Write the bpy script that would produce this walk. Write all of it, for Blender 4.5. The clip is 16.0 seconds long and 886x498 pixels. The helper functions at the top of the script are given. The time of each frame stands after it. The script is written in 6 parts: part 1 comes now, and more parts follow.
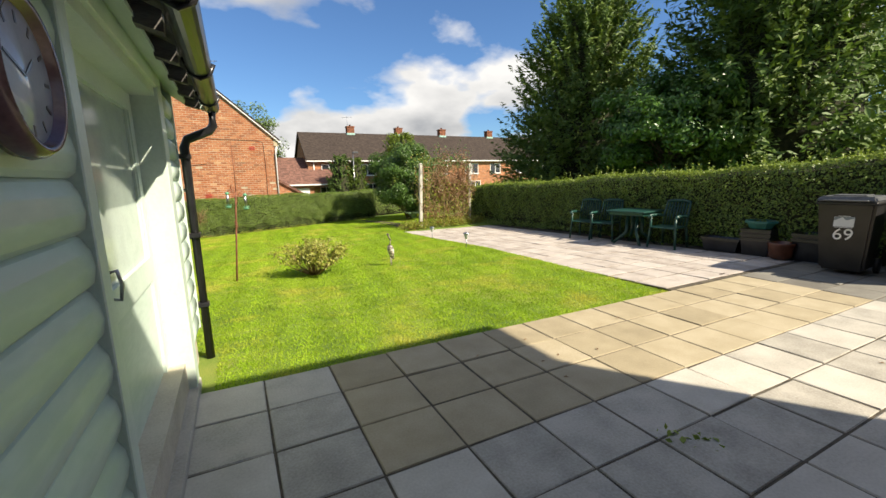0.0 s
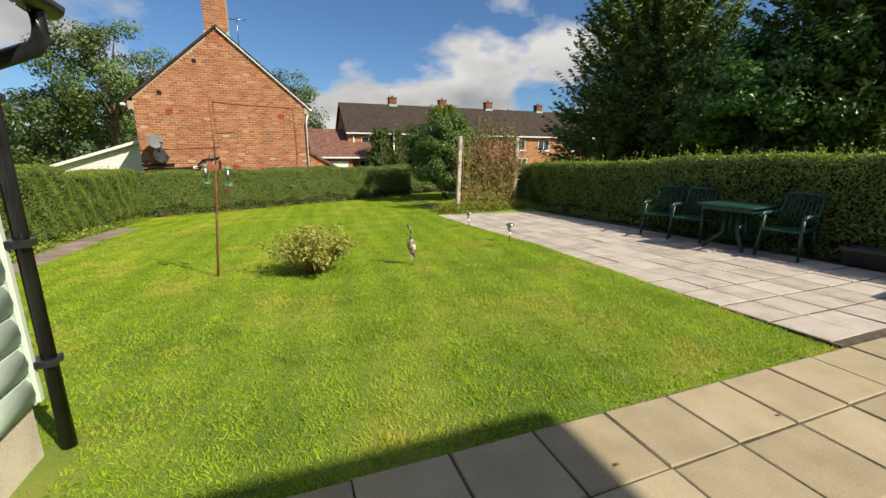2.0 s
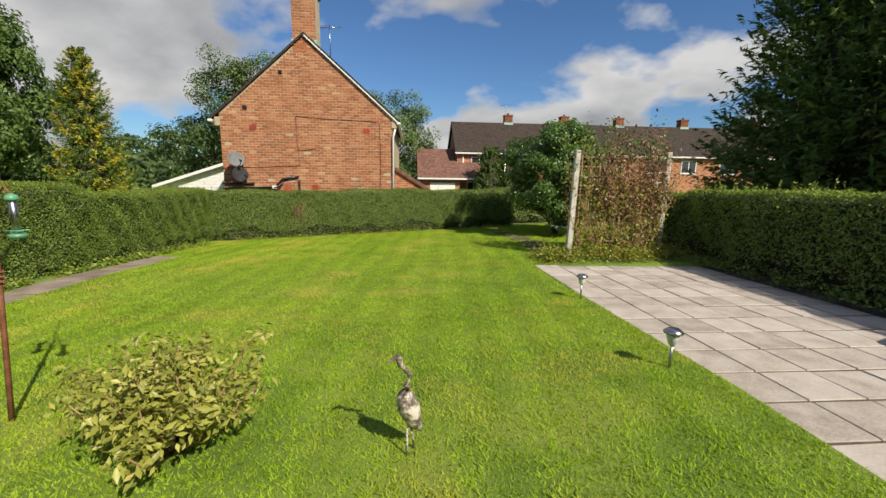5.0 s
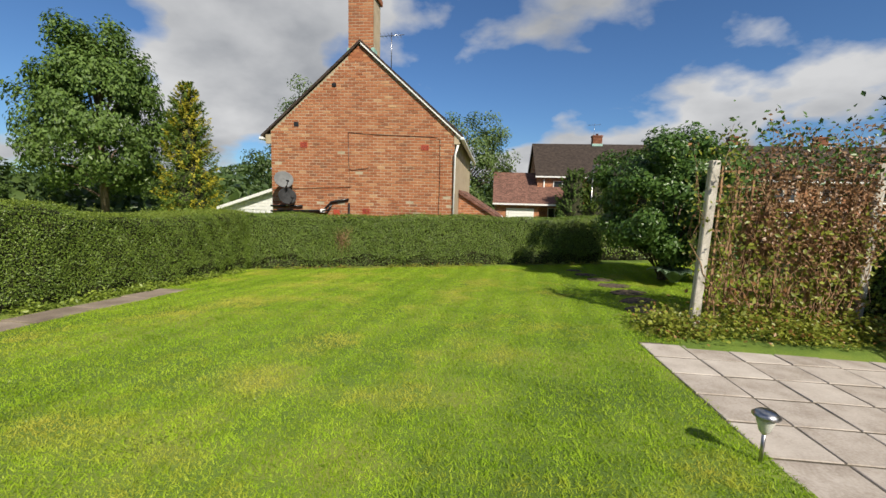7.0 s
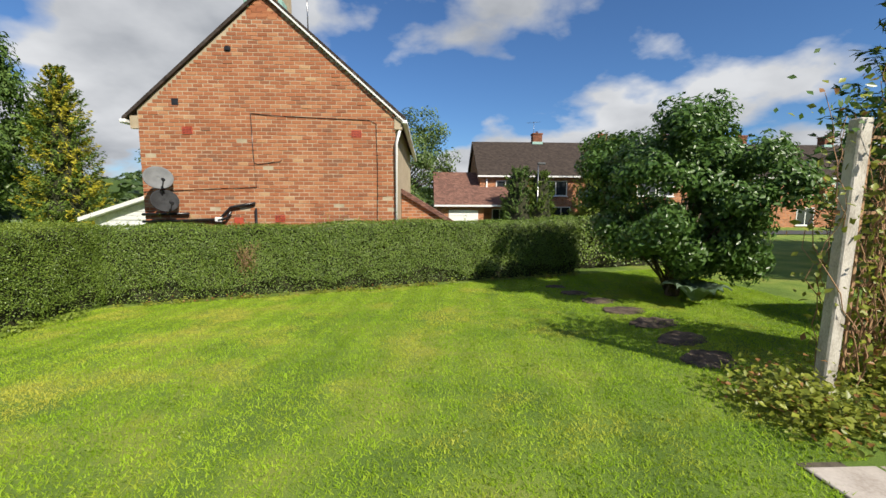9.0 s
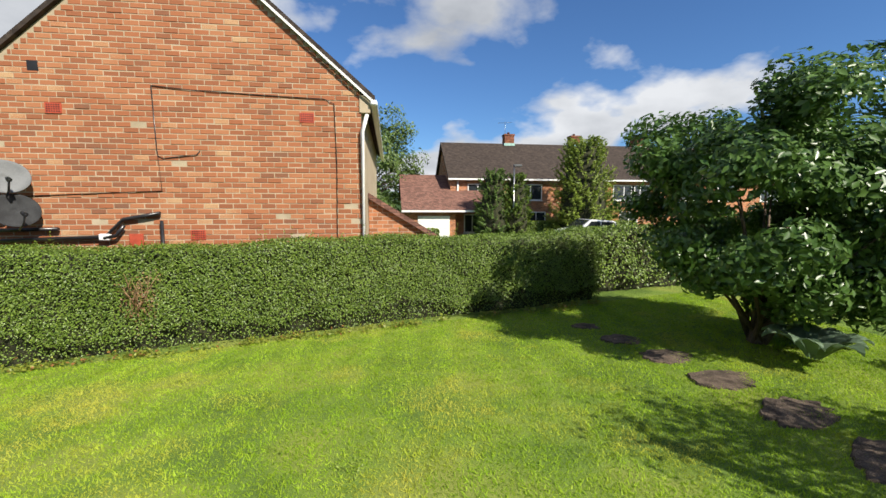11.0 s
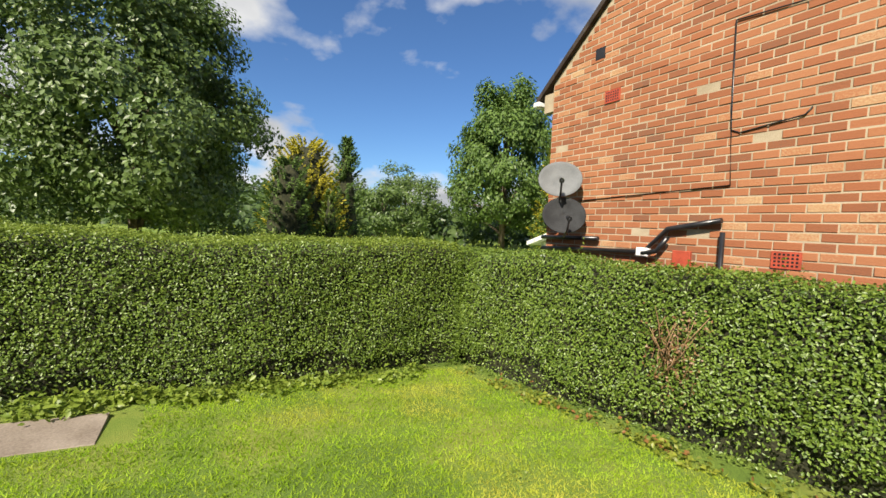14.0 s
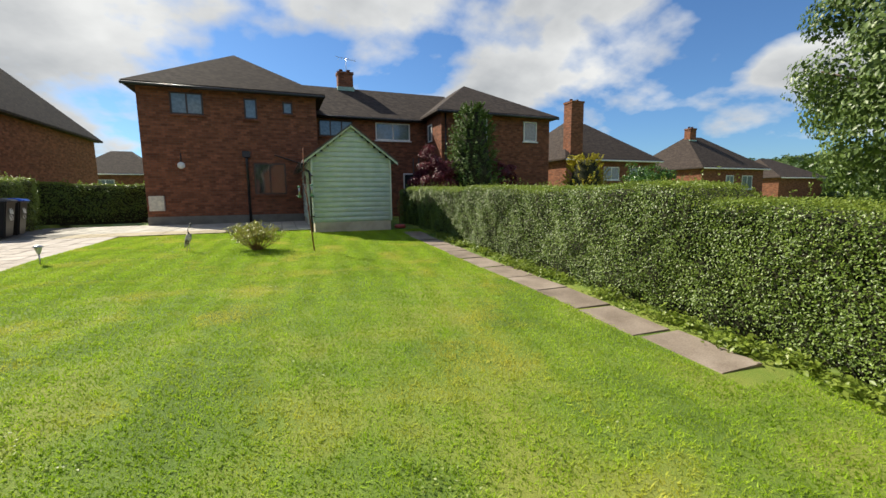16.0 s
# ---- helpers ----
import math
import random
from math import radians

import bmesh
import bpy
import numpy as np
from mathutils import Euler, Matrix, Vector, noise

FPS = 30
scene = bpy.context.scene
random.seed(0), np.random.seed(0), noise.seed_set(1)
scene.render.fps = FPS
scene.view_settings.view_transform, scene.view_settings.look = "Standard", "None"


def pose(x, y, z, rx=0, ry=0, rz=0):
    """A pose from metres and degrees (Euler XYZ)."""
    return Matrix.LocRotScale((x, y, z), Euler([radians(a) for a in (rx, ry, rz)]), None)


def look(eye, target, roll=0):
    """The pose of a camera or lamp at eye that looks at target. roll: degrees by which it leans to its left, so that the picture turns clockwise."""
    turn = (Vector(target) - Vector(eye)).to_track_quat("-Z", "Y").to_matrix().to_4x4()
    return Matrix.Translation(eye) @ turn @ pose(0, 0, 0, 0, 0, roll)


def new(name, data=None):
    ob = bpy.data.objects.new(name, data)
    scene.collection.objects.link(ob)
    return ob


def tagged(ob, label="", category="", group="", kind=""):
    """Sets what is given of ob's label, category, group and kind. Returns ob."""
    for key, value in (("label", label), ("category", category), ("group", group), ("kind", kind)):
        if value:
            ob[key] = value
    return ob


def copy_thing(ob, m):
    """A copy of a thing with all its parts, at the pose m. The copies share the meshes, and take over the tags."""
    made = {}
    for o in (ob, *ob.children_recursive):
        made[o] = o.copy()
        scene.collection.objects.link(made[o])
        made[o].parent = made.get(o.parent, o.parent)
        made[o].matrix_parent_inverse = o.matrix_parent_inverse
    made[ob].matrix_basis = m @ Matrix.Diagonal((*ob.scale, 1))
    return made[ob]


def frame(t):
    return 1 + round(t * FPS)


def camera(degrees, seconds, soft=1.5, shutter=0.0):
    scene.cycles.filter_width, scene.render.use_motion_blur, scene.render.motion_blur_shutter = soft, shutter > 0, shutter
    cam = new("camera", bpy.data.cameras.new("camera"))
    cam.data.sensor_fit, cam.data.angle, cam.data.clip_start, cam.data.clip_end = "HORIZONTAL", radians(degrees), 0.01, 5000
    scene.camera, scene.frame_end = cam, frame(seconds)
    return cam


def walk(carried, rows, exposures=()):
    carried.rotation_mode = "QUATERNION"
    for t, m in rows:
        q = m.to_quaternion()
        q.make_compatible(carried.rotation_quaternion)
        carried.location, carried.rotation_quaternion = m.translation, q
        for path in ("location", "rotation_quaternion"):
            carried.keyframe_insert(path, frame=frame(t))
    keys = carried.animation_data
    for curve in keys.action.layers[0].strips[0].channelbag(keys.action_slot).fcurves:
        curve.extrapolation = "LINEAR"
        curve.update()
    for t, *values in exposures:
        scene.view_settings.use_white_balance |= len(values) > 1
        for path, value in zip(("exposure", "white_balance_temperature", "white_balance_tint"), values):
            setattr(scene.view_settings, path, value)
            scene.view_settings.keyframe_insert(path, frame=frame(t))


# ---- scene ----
# ---- camera and walk ----
cam = camera(94.6, 16.0)
PATH = [
    (0, (0.061, -0.196, 1.416), (0.944, 1.565, 1.07), -1.3),
    (0.5, (0.304, 0.075, 1.389), (1.408, 1.699, 1.014), -0.6),
    (1, (0.562, 0.382, 1.415), (1.618, 2.034, 1.017), 0.4),
    (1.5, (0.712, 0.809, 1.412), (1.59, 2.554, 0.98), 0.5),
    (2, (0.873, 1.291, 1.401), (1.567, 3.111, 0.946), 0.3),
    (2.5, (1.052, 1.832, 1.381), (1.614, 3.697, 0.932), 0.1),
    (3, (1.344, 2.357, 1.386), (1.802, 4.255, 0.951), 0.2),
    (3.5, (1.632, 2.873, 1.405), (2.002, 4.794, 0.991), 0.5),
    (6, (2.836, 5.825, 1.336), (2.82, 7.8, 1.024), 1.2),
    (6.5, (2.961, 6.449, 1.32), (2.831, 8.426, 1.041), 1.5),
    (7, (2.983, 7.075, 1.331), (2.752, 9.046, 1.083), 1.5),
    (7.5, (2.977, 7.717, 1.324), (2.681, 9.682, 1.1), 1.4),
    (8, (2.861, 8.365, 1.327), (2.606, 10.337, 1.111), 0.9),
    (8.5, (2.655, 9.024, 1.249), (2.574, 11.009, 1.019), 0.4),
    (11, (2.261, 12.169, 1.346), (2.519, 14.142, 1.136), 0.1),
    (11.5, (1.693, 12.546, 1.326), (1.543, 14.53, 1.118), -0.4),
    (12, (1.426, 12.919, 1.235), (0.559, 14.712, 1.048), -0.3),
    (12.5, (1.032, 13.268, 1.167), (-0.317, 14.738, 1.031), 1.0),
    (13, (0.848, 13.663, 1.123), (-0.74, 14.878, 1.069), 1.5),
    (13.5, (0.793, 14.185, 1.087), (-0.863, 15.304, 1.039), 1.4),
    (14, (0.746, 14.821, 1.039), (-0.977, 15.83, 0.932), 2.3),
    (14.5, (0.68, 15.306, 0.924), (-1.272, 15.708, 0.752), 2.8),
    (15, (0.579, 15.727, 0.902), (-1.35, 15.246, 0.682), 2.5),
    (15.5, (0.444, 16.015, 0.9), (-0.976, 14.628, 0.651), 1.9),
    (16, (0.6, 16.403, 0.965), (-0.128, 14.558, 0.711), -0.7),
]
walk(cam, [(t, look(eye, target, roll)) for t, eye, target, roll in PATH],
     [(0.0, 0.85, 7050, 10), (1.5, 0.5, 7050, 10), (3.5, 0.3, 6950, 10), (7.0, 0.26, 6650, 10), (11.0, 0.6, 6450, 10), (12.0, 0.55, 6450, 10), (14.5, 0.72, 6800, 10), (16.0, 0.65, 6750, 8)])

# ---- world, sun ----
SUN_AZ, SUN_EL = radians(144), radians(41)
sun_dir = Vector((math.sin(SUN_AZ) * math.cos(SUN_EL), math.cos(SUN_AZ) * math.cos(SUN_EL), math.sin(SUN_EL)))
sun = new("sun", bpy.data.lights.new("sun", "SUN"))
sun.data.energy, sun.data.angle, sun.data.color = 5.0, radians(0.55), (1.0, 0.93, 0.80)
sun.matrix_world = look(sun_dir * 60, (0, 0, 0))

world = bpy.data.worlds.new("sky")
scene.world = world
world.use_nodes = True


def make_sky():
    nt = world.node_tree
    nt.nodes.clear()
    N, L = nt.nodes.new, nt.links.new
    out, bg = N("ShaderNodeOutputWorld"), N("ShaderNodeBackground")
    sky = N("ShaderNodeTexSky")
    sky.sky_type, sky.sun_disc = "NISHITA", False
    sky.sun_elevation, sky.sun_rotation = SUN_EL, SUN_AZ
    sky.air_density, sky.dust_density, sky.ozone_density = 1.0, 0.3, 2.5
    tc = N("ShaderNodeTexCoord")
    sep = N("ShaderNodeSeparateXYZ")
    L(tc.outputs["Generated"], sep.inputs[0])
    # a flat cloud deck seen in perspective
    up = N("ShaderNodeMath"); up.operation = "MAXIMUM"; up.inputs[1].default_value = 0.0
    L(sep.outputs["Z"], up.inputs[0])
    add = N("ShaderNodeMath"); add.operation = "ADD"; add.inputs[1].default_value = 0.38
    L(up.outputs[0], add.inputs[0])
    dx = N("ShaderNodeMath"); dx.operation = "DIVIDE"; L(sep.outputs["X"], dx.inputs[0]); L(add.outputs[0], dx.inputs[1])
    dy = N("ShaderNodeMath"); dy.operation = "DIVIDE"; L(sep.outputs["Y"], dy.inputs[0]); L(add.outputs[0], dy.inputs[1])
    cmb = N("ShaderNodeCombineXYZ"); L(dx.outputs[0], cmb.inputs[0]); L(dy.outputs[0], cmb.inputs[1])
    mp = N("ShaderNodeMapping"); mp.inputs["Location"].default_value = CLOUD_SHIFT
    L(cmb.outputs[0], mp.inputs[0])
    n1 = N("ShaderNodeTexNoise"); n1.inputs["Scale"].default_value = 1.45; n1.inputs["Detail"].default_value = 9; n1.inputs["Roughness"].default_value = 0.50; n1.inputs["Distortion"].default_value = 0.1
    L(mp.outputs[0], n1.inputs["Vector"])
    ramp = N("ShaderNodeValToRGB")
    ramp.color_ramp.elements[0].position, ramp.color_ramp.elements[1].position = 0.485, 0.555
    L(n1.outputs["Fac"], ramp.inputs[0])
    # cloud shade: thick parts greyer below
    n2 = N("ShaderNodeTexNoise"); n2.inputs["Scale"].default_value = 2.2; n2.inputs["Detail"].default_value = 6
    L(mp.outputs[0], n2.inputs["Vector"])
    shade = N("ShaderNodeMath"); shade.operation = "MULTIPLY"; L(n1.outputs["Fac"], shade.inputs[0]); L(n2.outputs["Fac"], shade.inputs[1])
    cr = N("ShaderNodeValToRGB")
    cr.color_ramp.elements[0].position, cr.color_ramp.elements[1].position = 0.20, 0.42
    cr.color_ramp.elements[0].color, cr.color_ramp.elements[1].color = (0.88, 0.90, 0.93, 1), (0.40, 0.43, 0.48, 1)
    L(shade.outputs[0], cr.inputs[0])
    bgc = N("ShaderNodeBackground"); bgc.inputs[1].default_value = 0.62
    L(cr.outputs[0], bgc.inputs[0])
    tint = N("ShaderNodeMix"); tint.data_type = "RGBA"; tint.blend_type = "MULTIPLY"; tint.inputs["Factor"].default_value = 1
    tint.inputs["B"].default_value = (0.62, 0.90, 1.22, 1)
    L(sky.outputs[0], tint.inputs["A"])
    L(tint.outputs["Result"], bg.inputs[0]); bg.inputs[1].default_value = 0.070
    mix = N("ShaderNodeMixShader"); L(ramp.outputs[0], mix.inputs[0]); L(bg.outputs[0], mix.inputs[1]); L(bgc.outputs[0], mix.inputs[2])
    L(mix.outputs[0], out.inputs[0])


CLOUD_SHIFT = (3.1, 1.7, 0.0)
make_sky()


# ---- materials ----
def ramp_stops(node, stops):
    r = node.color_ramp
    while len(r.elements) < len(stops):
        r.elements.new(0.5)
    for e, (p, c) in zip(r.elements, stops):
        e.position, e.color = p, (*c, 1)


def mat(name, stops, rough=0.7, metal=0.0, scale=6.0, fine=90.0, bump=0.15, rand=0.0, bump_dist=0.004, spec=0.5, translucent=0.0, stretch=(1, 1, 1)):
    """Colour from two scales of noise and, by rand, from each piece's own random number."""
    m = bpy.data.materials.new(name)
    m.use_nodes = True
    nt = m.node_tree
    N, L = nt.nodes.new, nt.links.new
    b = nt.nodes["Principled BSDF"]
    geo = N("ShaderNodeNewGeometry")
    mp = N("ShaderNodeMapping"); mp.inputs["Scale"].default_value = stretch
    L(geo.outputs["Position"], mp.inputs[0])
    a, c = N("ShaderNodeTexNoise"), N("ShaderNodeTexNoise")
    a.inputs["Scale"].default_value, a.inputs["Detail"].default_value = scale, 5
    c.inputs["Scale"].default_value, c.inputs["Detail"].default_value = fine, 4
    L(mp.outputs[0], a.inputs["Vector"]); L(mp.outputs[0], c.inputs["Vector"])
    mx = N("ShaderNodeMix"); mx.inputs["Factor"].default_value = 0.4
    L(a.outputs["Fac"], mx.inputs["A"]); L(c.outputs["Fac"], mx.inputs["B"])
    ct = N("ShaderNodeMapRange"); ct.inputs["From Min"].default_value, ct.inputs["From Max"].default_value = 0.27, 0.73
    L(mx.outputs[0], ct.inputs["Value"])
    fac = ct.outputs[0]
    if rand:
        oi = N("ShaderNodeObjectInfo")
        sm = N("ShaderNodeMath"); sm.operation = "ADD"
        L(oi.outputs["Random"], sm.inputs[0]); L(geo.outputs["Random Per Island"], sm.inputs[1])
        fr = N("ShaderNodeMath"); fr.operation = "FRACT"; L(sm.outputs[0], fr.inputs[0])
        m2 = N("ShaderNodeMix"); m2.inputs["Factor"].default_value = rand
        L(fac, m2.inputs["A"]); L(fr.outputs[0], m2.inputs["B"])
        fac = m2.outputs[0]
    cr = N("ShaderNodeValToRGB")
    ramp_stops(cr, stops)
    L(fac, cr.inputs[0])
    L(cr.outputs[0], b.inputs["Base Color"])
    b.inputs["Roughness"].default_value, b.inputs["Metallic"].default_value = rough, metal
    b.inputs["Specular IOR Level"].default_value = spec
    if bump:
        bp = N("ShaderNodeBump"); bp.inputs["Strength"].default_value = bump; bp.inputs["Distance"].default_value = bump_dist
        L(c.outputs["Fac"], bp.inputs["Height"]); L(bp.outputs[0], b.inputs["Normal"])
    if translucent:
        tr = N("ShaderNodeBsdfTranslucent"); L(cr.outputs[0], tr.inputs[0])
        ms = N("ShaderNodeMixShader"); ms.inputs[0].default_value = translucent
        L(b.outputs[0], ms.inputs[1]); L(tr.outputs[0], ms.inputs[2])
        L(ms.outputs[0], nt.nodes["Material Output"].inputs[0])
    return m


def leafmat(name, dark, light, odd=None, gloss=0.42, tr=0.25, oddshare=0.04):
    stops = [(0.0, dark), (0.45, tuple((x + y) / 2 for x, y in zip(dark, light))), (1 - oddshare, light)]
    if odd:
        stops.append((1 - oddshare + 0.01, odd))
    return mat(name, stops, rough=gloss, scale=2.0, fine=14, bump=0, rand=0.75, translucent=tr, spec=0.45)


def brick_wall_mat(name, c1, c2, mortar, bw=0.225, bh=0.085, squash=1.0):
    """Courses of brick or tile for walls that stay far off."""
    m = mat(name, [(0.1, c1), (0.9, c2)], rough=0.92, spec=0.2)
    nt = m.node_tree
    N, L = nt.nodes.new, nt.links.new
    b = nt.nodes["Principled BSDF"]
    base = b.inputs["Base Color"].links[0].from_socket
    geo = N("ShaderNodeNewGeometry")
    sp = N("ShaderNodeSeparateXYZ"); L(geo.outputs["Position"], sp.inputs[0])
    sx = N("ShaderNodeMath"); L(sp.outputs["X"], sx.inputs[0]); L(sp.outputs["Y"], sx.inputs[1])
    cb = N("ShaderNodeCombineXYZ"); L(sx.outputs[0], cb.inputs[0]); L(sp.outputs["Z"], cb.inputs[1])
    bt = N("ShaderNodeTexBrick")
    bt.inputs["Scale"].default_value = 1.0
    bt.inputs["Brick Width"].default_value, bt.inputs["Row Height"].default_value = bw, bh
    bt.inputs["Mortar Size"].default_value = 0.006
    bt.inputs["Bias"].default_value = 0.0
    bt.inputs["Color1"].default_value, bt.inputs["Color2"].default_value = (0.62, 0.6, 0.6, 1), (1.25, 1.2, 1.15, 1)
    bt.inputs["Mortar"].default_value = (*[q / max(0.02, (u + v) / 2) for q, u, v in zip(mortar, c1, c2)], 1)
    L(cb.outputs[0], bt.inputs["Vector"])
    mu = N("ShaderNodeMix"); mu.data_type = "RGBA"; mu.blend_type = "MULTIPLY"; mu.inputs["Factor"].default_value = 1
    L(base, mu.inputs["A"]); L(bt.outputs["Color"], mu.inputs["B"])
    L(mu.outputs["Result"], b.inputs["Base Color"])
    bp = N("ShaderNodeBump"); bp.inputs["Strength"].default_value = 0.6; bp.inputs["Distance"].default_value = 0.01; bp.invert = True
    L(bt.outputs["Fac"], bp.inputs["Height"]); L(bp.outputs[0], b.inputs["Normal"])
    return m


def plain(name, c, rough=0.5, metal=0.0, var=0.18, bump=0.05):
    return mat(name, [(0.3, tuple(v * (1 - var) for v in c)), (0.7, tuple(min(1, v * (1 + var)) for v in c))], rough=rough, metal=metal, bump=bump, scale=9)


def glassy(name, tint=(0.03, 0.035, 0.04)):
    m = plain(name, tint, rough=0.04, bump=0)
    m.node_tree.nodes["Principled BSDF"].inputs["Specular IOR Level"].default_value = 0.9
    return m


M_LAWN = mat("lawn_soil", [(0.32, (0.10, 0.17, 0.018)), (0.5, (0.16, 0.255, 0.026)), (0.68, (0.26, 0.30, 0.05))], rough=0.9, scale=1.1, fine=160, bump=0.8, bump_dist=0.02)
M_FAR = mat("field", [(0.3, (0.06, 0.11, 0.02)), (0.7, (0.13, 0.18, 0.04))], rough=0.95, scale=0.05, fine=0.8, bump=0)
M_SLAB_BUFF = mat("slab_buff", [(0.08, (0.26, 0.215, 0.135)), (0.5, (0.37, 0.31, 0.20)), (0.92, (0.46, 0.395, 0.275))], rough=0.85, scale=4.0, fine=85, bump=0.55, rand=0.35)
M_SLAB_GREY = mat("slab_grey", [(0.08, (0.25, 0.232, 0.195)), (0.5, (0.45, 0.42, 0.36)), (0.92, (0.58, 0.545, 0.475))], rough=0.85, scale=4.5, fine=75, bump=0.6, rand=0.4)
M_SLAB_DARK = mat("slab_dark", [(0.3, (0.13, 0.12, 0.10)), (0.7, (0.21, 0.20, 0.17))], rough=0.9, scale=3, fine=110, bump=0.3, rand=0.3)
M_SLAB_PINK = mat("slab_pink", [(0.2, (0.29, 0.245, 0.205)), (0.5, (0.43, 0.38, 0.335)), (0.85, (0.54, 0.49, 0.44))], rough=0.88, scale=4.5, fine=60, bump=0.6, rand=0.3)
M_JOINT = mat("joint_soil", [(0.3, (0.05, 0.042, 0.03)), (0.7, (0.12, 0.10, 0.07))], rough=1.0, scale=8, fine=150, bump=0.6)
M_STONE = mat("path_stone", [(0.1, (0.11, 0.085, 0.06)), (0.45, (0.22, 0.175, 0.135)), (0.9, (0.36, 0.30, 0.245))], rough=0.9, scale=3, fine=60, bump=0.6, rand=0.2)
M_EARTH = mat("bare_earth", [(0.3, (0.05, 0.036, 0.025)), (0.7, (0.15, 0.11, 0.08))], rough=1.0, scale=8, fine=70, bump=0.9, bump_dist=0.02)
M_BRICK = mat("gable_brick", [(0.04, (0.17, 0.092, 0.058)), (0.20, (0.275, 0.098, 0.044)), (0.5, (0.35, 0.122, 0.052)), (0.80, (0.41, 0.170, 0.078)), (0.93, (0.52, 0.35, 0.19))], rough=0.9, scale=0.9, fine=60, bump=0.5, rand=0.68, bump_dist=0.006)
M_MORTAR = mat("mortar", [(0.2, (0.34, 0.27, 0.18)), (0.8, (0.50, 0.41, 0.29))], rough=0.95, scale=3, fine=120, bump=0.4)
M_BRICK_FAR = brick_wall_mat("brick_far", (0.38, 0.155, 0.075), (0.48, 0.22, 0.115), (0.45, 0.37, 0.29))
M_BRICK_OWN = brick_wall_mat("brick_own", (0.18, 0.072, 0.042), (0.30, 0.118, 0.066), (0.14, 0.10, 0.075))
M_TILE = brick_wall_mat("roof_tile", (0.040, 0.031, 0.027), (0.072, 0.057, 0.048), (0.05, 0.04, 0.035), 0.17, 0.075)
M_TILE_RED = brick_wall_mat("roof_tile_red", (0.17, 0.085, 0.065), (0.25, 0.14, 0.11), (0.06, 0.04, 0.035), 0.17, 0.075)
M_WHITE = plain("white_paint", (0.78, 0.78, 0.76), 0.45, var=0.05)
M_BROWN = plain("brown_frame", (0.055, 0.035, 0.026), 0.4)
M_PANE = glassy("pane")
M_PANE_L = glassy("pane_light", (0.16, 0.20, 0.22))
M_GREEN = mat("sage_paint", [(0.3, (0.50, 0.61, 0.53)), (0.7, (0.60, 0.70, 0.62))], rough=0.42, scale=4, fine=40, bump=0.12, stretch=(1, 0.25, 1))
M_GREEN2 = mat("sage_trim", [(0.3, (0.55, 0.65, 0.57)), (0.7, (0.63, 0.72, 0.64))], rough=0.4, scale=4, fine=60, bump=0.08)
M_BLACK = plain("black_plastic", (0.018, 0.018, 0.02), 0.28, var=0.3)
M_BIN = mat("bin_plastic", [(0.3, (0.012, 0.012, 0.013)), (0.7, (0.022, 0.021, 0.022))], rough=0.4, scale=5, fine=300, bump=0.1)
M_BLUE = plain("blue_plastic", (0.02, 0.13, 0.62), 0.35, var=0.1)
M_FROST = plain("frosted_glass", (0.42, 0.48, 0.44), 0.12, var=0.06, bump=0)
M_GREYPLAS = plain("grey_plastic", (0.10, 0.105, 0.11), 0.4)
M_CHAIR = plain("green_plastic", (0.010, 0.055, 0.042), 0.38, var=0.2)
M_TUB = plain("teal_tub", (0.04, 0.17, 0.14), 0.4)
M_TERRA = plain("glazed_brown", (0.10, 0.035, 0.018), 0.2)
M_STEEL = plain("steel", (0.42, 0.42, 0.43), 0.3, metal=1.0)
M_DISH = mat("dish_grey", [(0.3, (0.15, 0.157, 0.163)), (0.7, (0.20, 0.207, 0.214))], rough=0.8, bump=0, spec=0.15)
M_DISHD = mat("dish_dark", [(0.3, (0.03, 0.031, 0.033)), (0.7, (0.05, 0.052, 0.055))], rough=0.8, bump=0, spec=0.15)
M_RUST = mat("rusty_iron", [(0.3, (0.14, 0.05, 0.025)), (0.7, (0.28, 0.11, 0.06))], rough=0.8, scale=14, fine=120, bump=0.3)
M_BARK = mat("bark", [(0.3, (0.09, 0.065, 0.045)), (0.7, (0.20, 0.15, 0.11))], rough=0.95, scale=8, fine=60, bump=0.8, bump_dist=0.02, stretch=(1, 1, 0.3))
M_TWIG = mat("dry_twig", [(0.2, (0.22, 0.12, 0.06)), (0.8, (0.40, 0.25, 0.14))], rough=0.9, scale=10, fine=60, bump=0.2, rand=0.5)
M_CONCRETE = mat("concrete_post", [(0.3, (0.34, 0.31, 0.26)), (0.7, (0.56, 0.53, 0.47))], rough=0.95, scale=9, fine=110, bump=0.5, stretch=(1, 1, 0.4))
M_PLINTH = mat("plinth_render", [(0.3, (0.46, 0.40, 0.31)), (0.7, (0.60, 0.54, 0.44))], rough=0.9, scale=4, fine=90, bump=0.4)
M_TIMBER = mat("dark_timber", [(0.3, (0.07, 0.065, 0.06)), (0.7, (0.14, 0.13, 0.12))], rough=0.9, scale=3, fine=40, bump=0.4, stretch=(1, 1, 6))
# fill for hedges and conifers; the shade inside is put into its colour
M_INNER_SHADE = mat("inner_shade", [(0.3, (0.014, 0.018, 0.007)), (0.7, (0.05, 0.05, 0.022))], rough=1, scale=7, fine=50, bump=0.8, bump_dist=0.03)
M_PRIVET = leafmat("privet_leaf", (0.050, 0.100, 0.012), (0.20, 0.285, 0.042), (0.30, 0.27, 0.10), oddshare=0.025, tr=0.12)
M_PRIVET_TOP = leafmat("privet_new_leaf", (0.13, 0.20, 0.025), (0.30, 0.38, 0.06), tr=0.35)
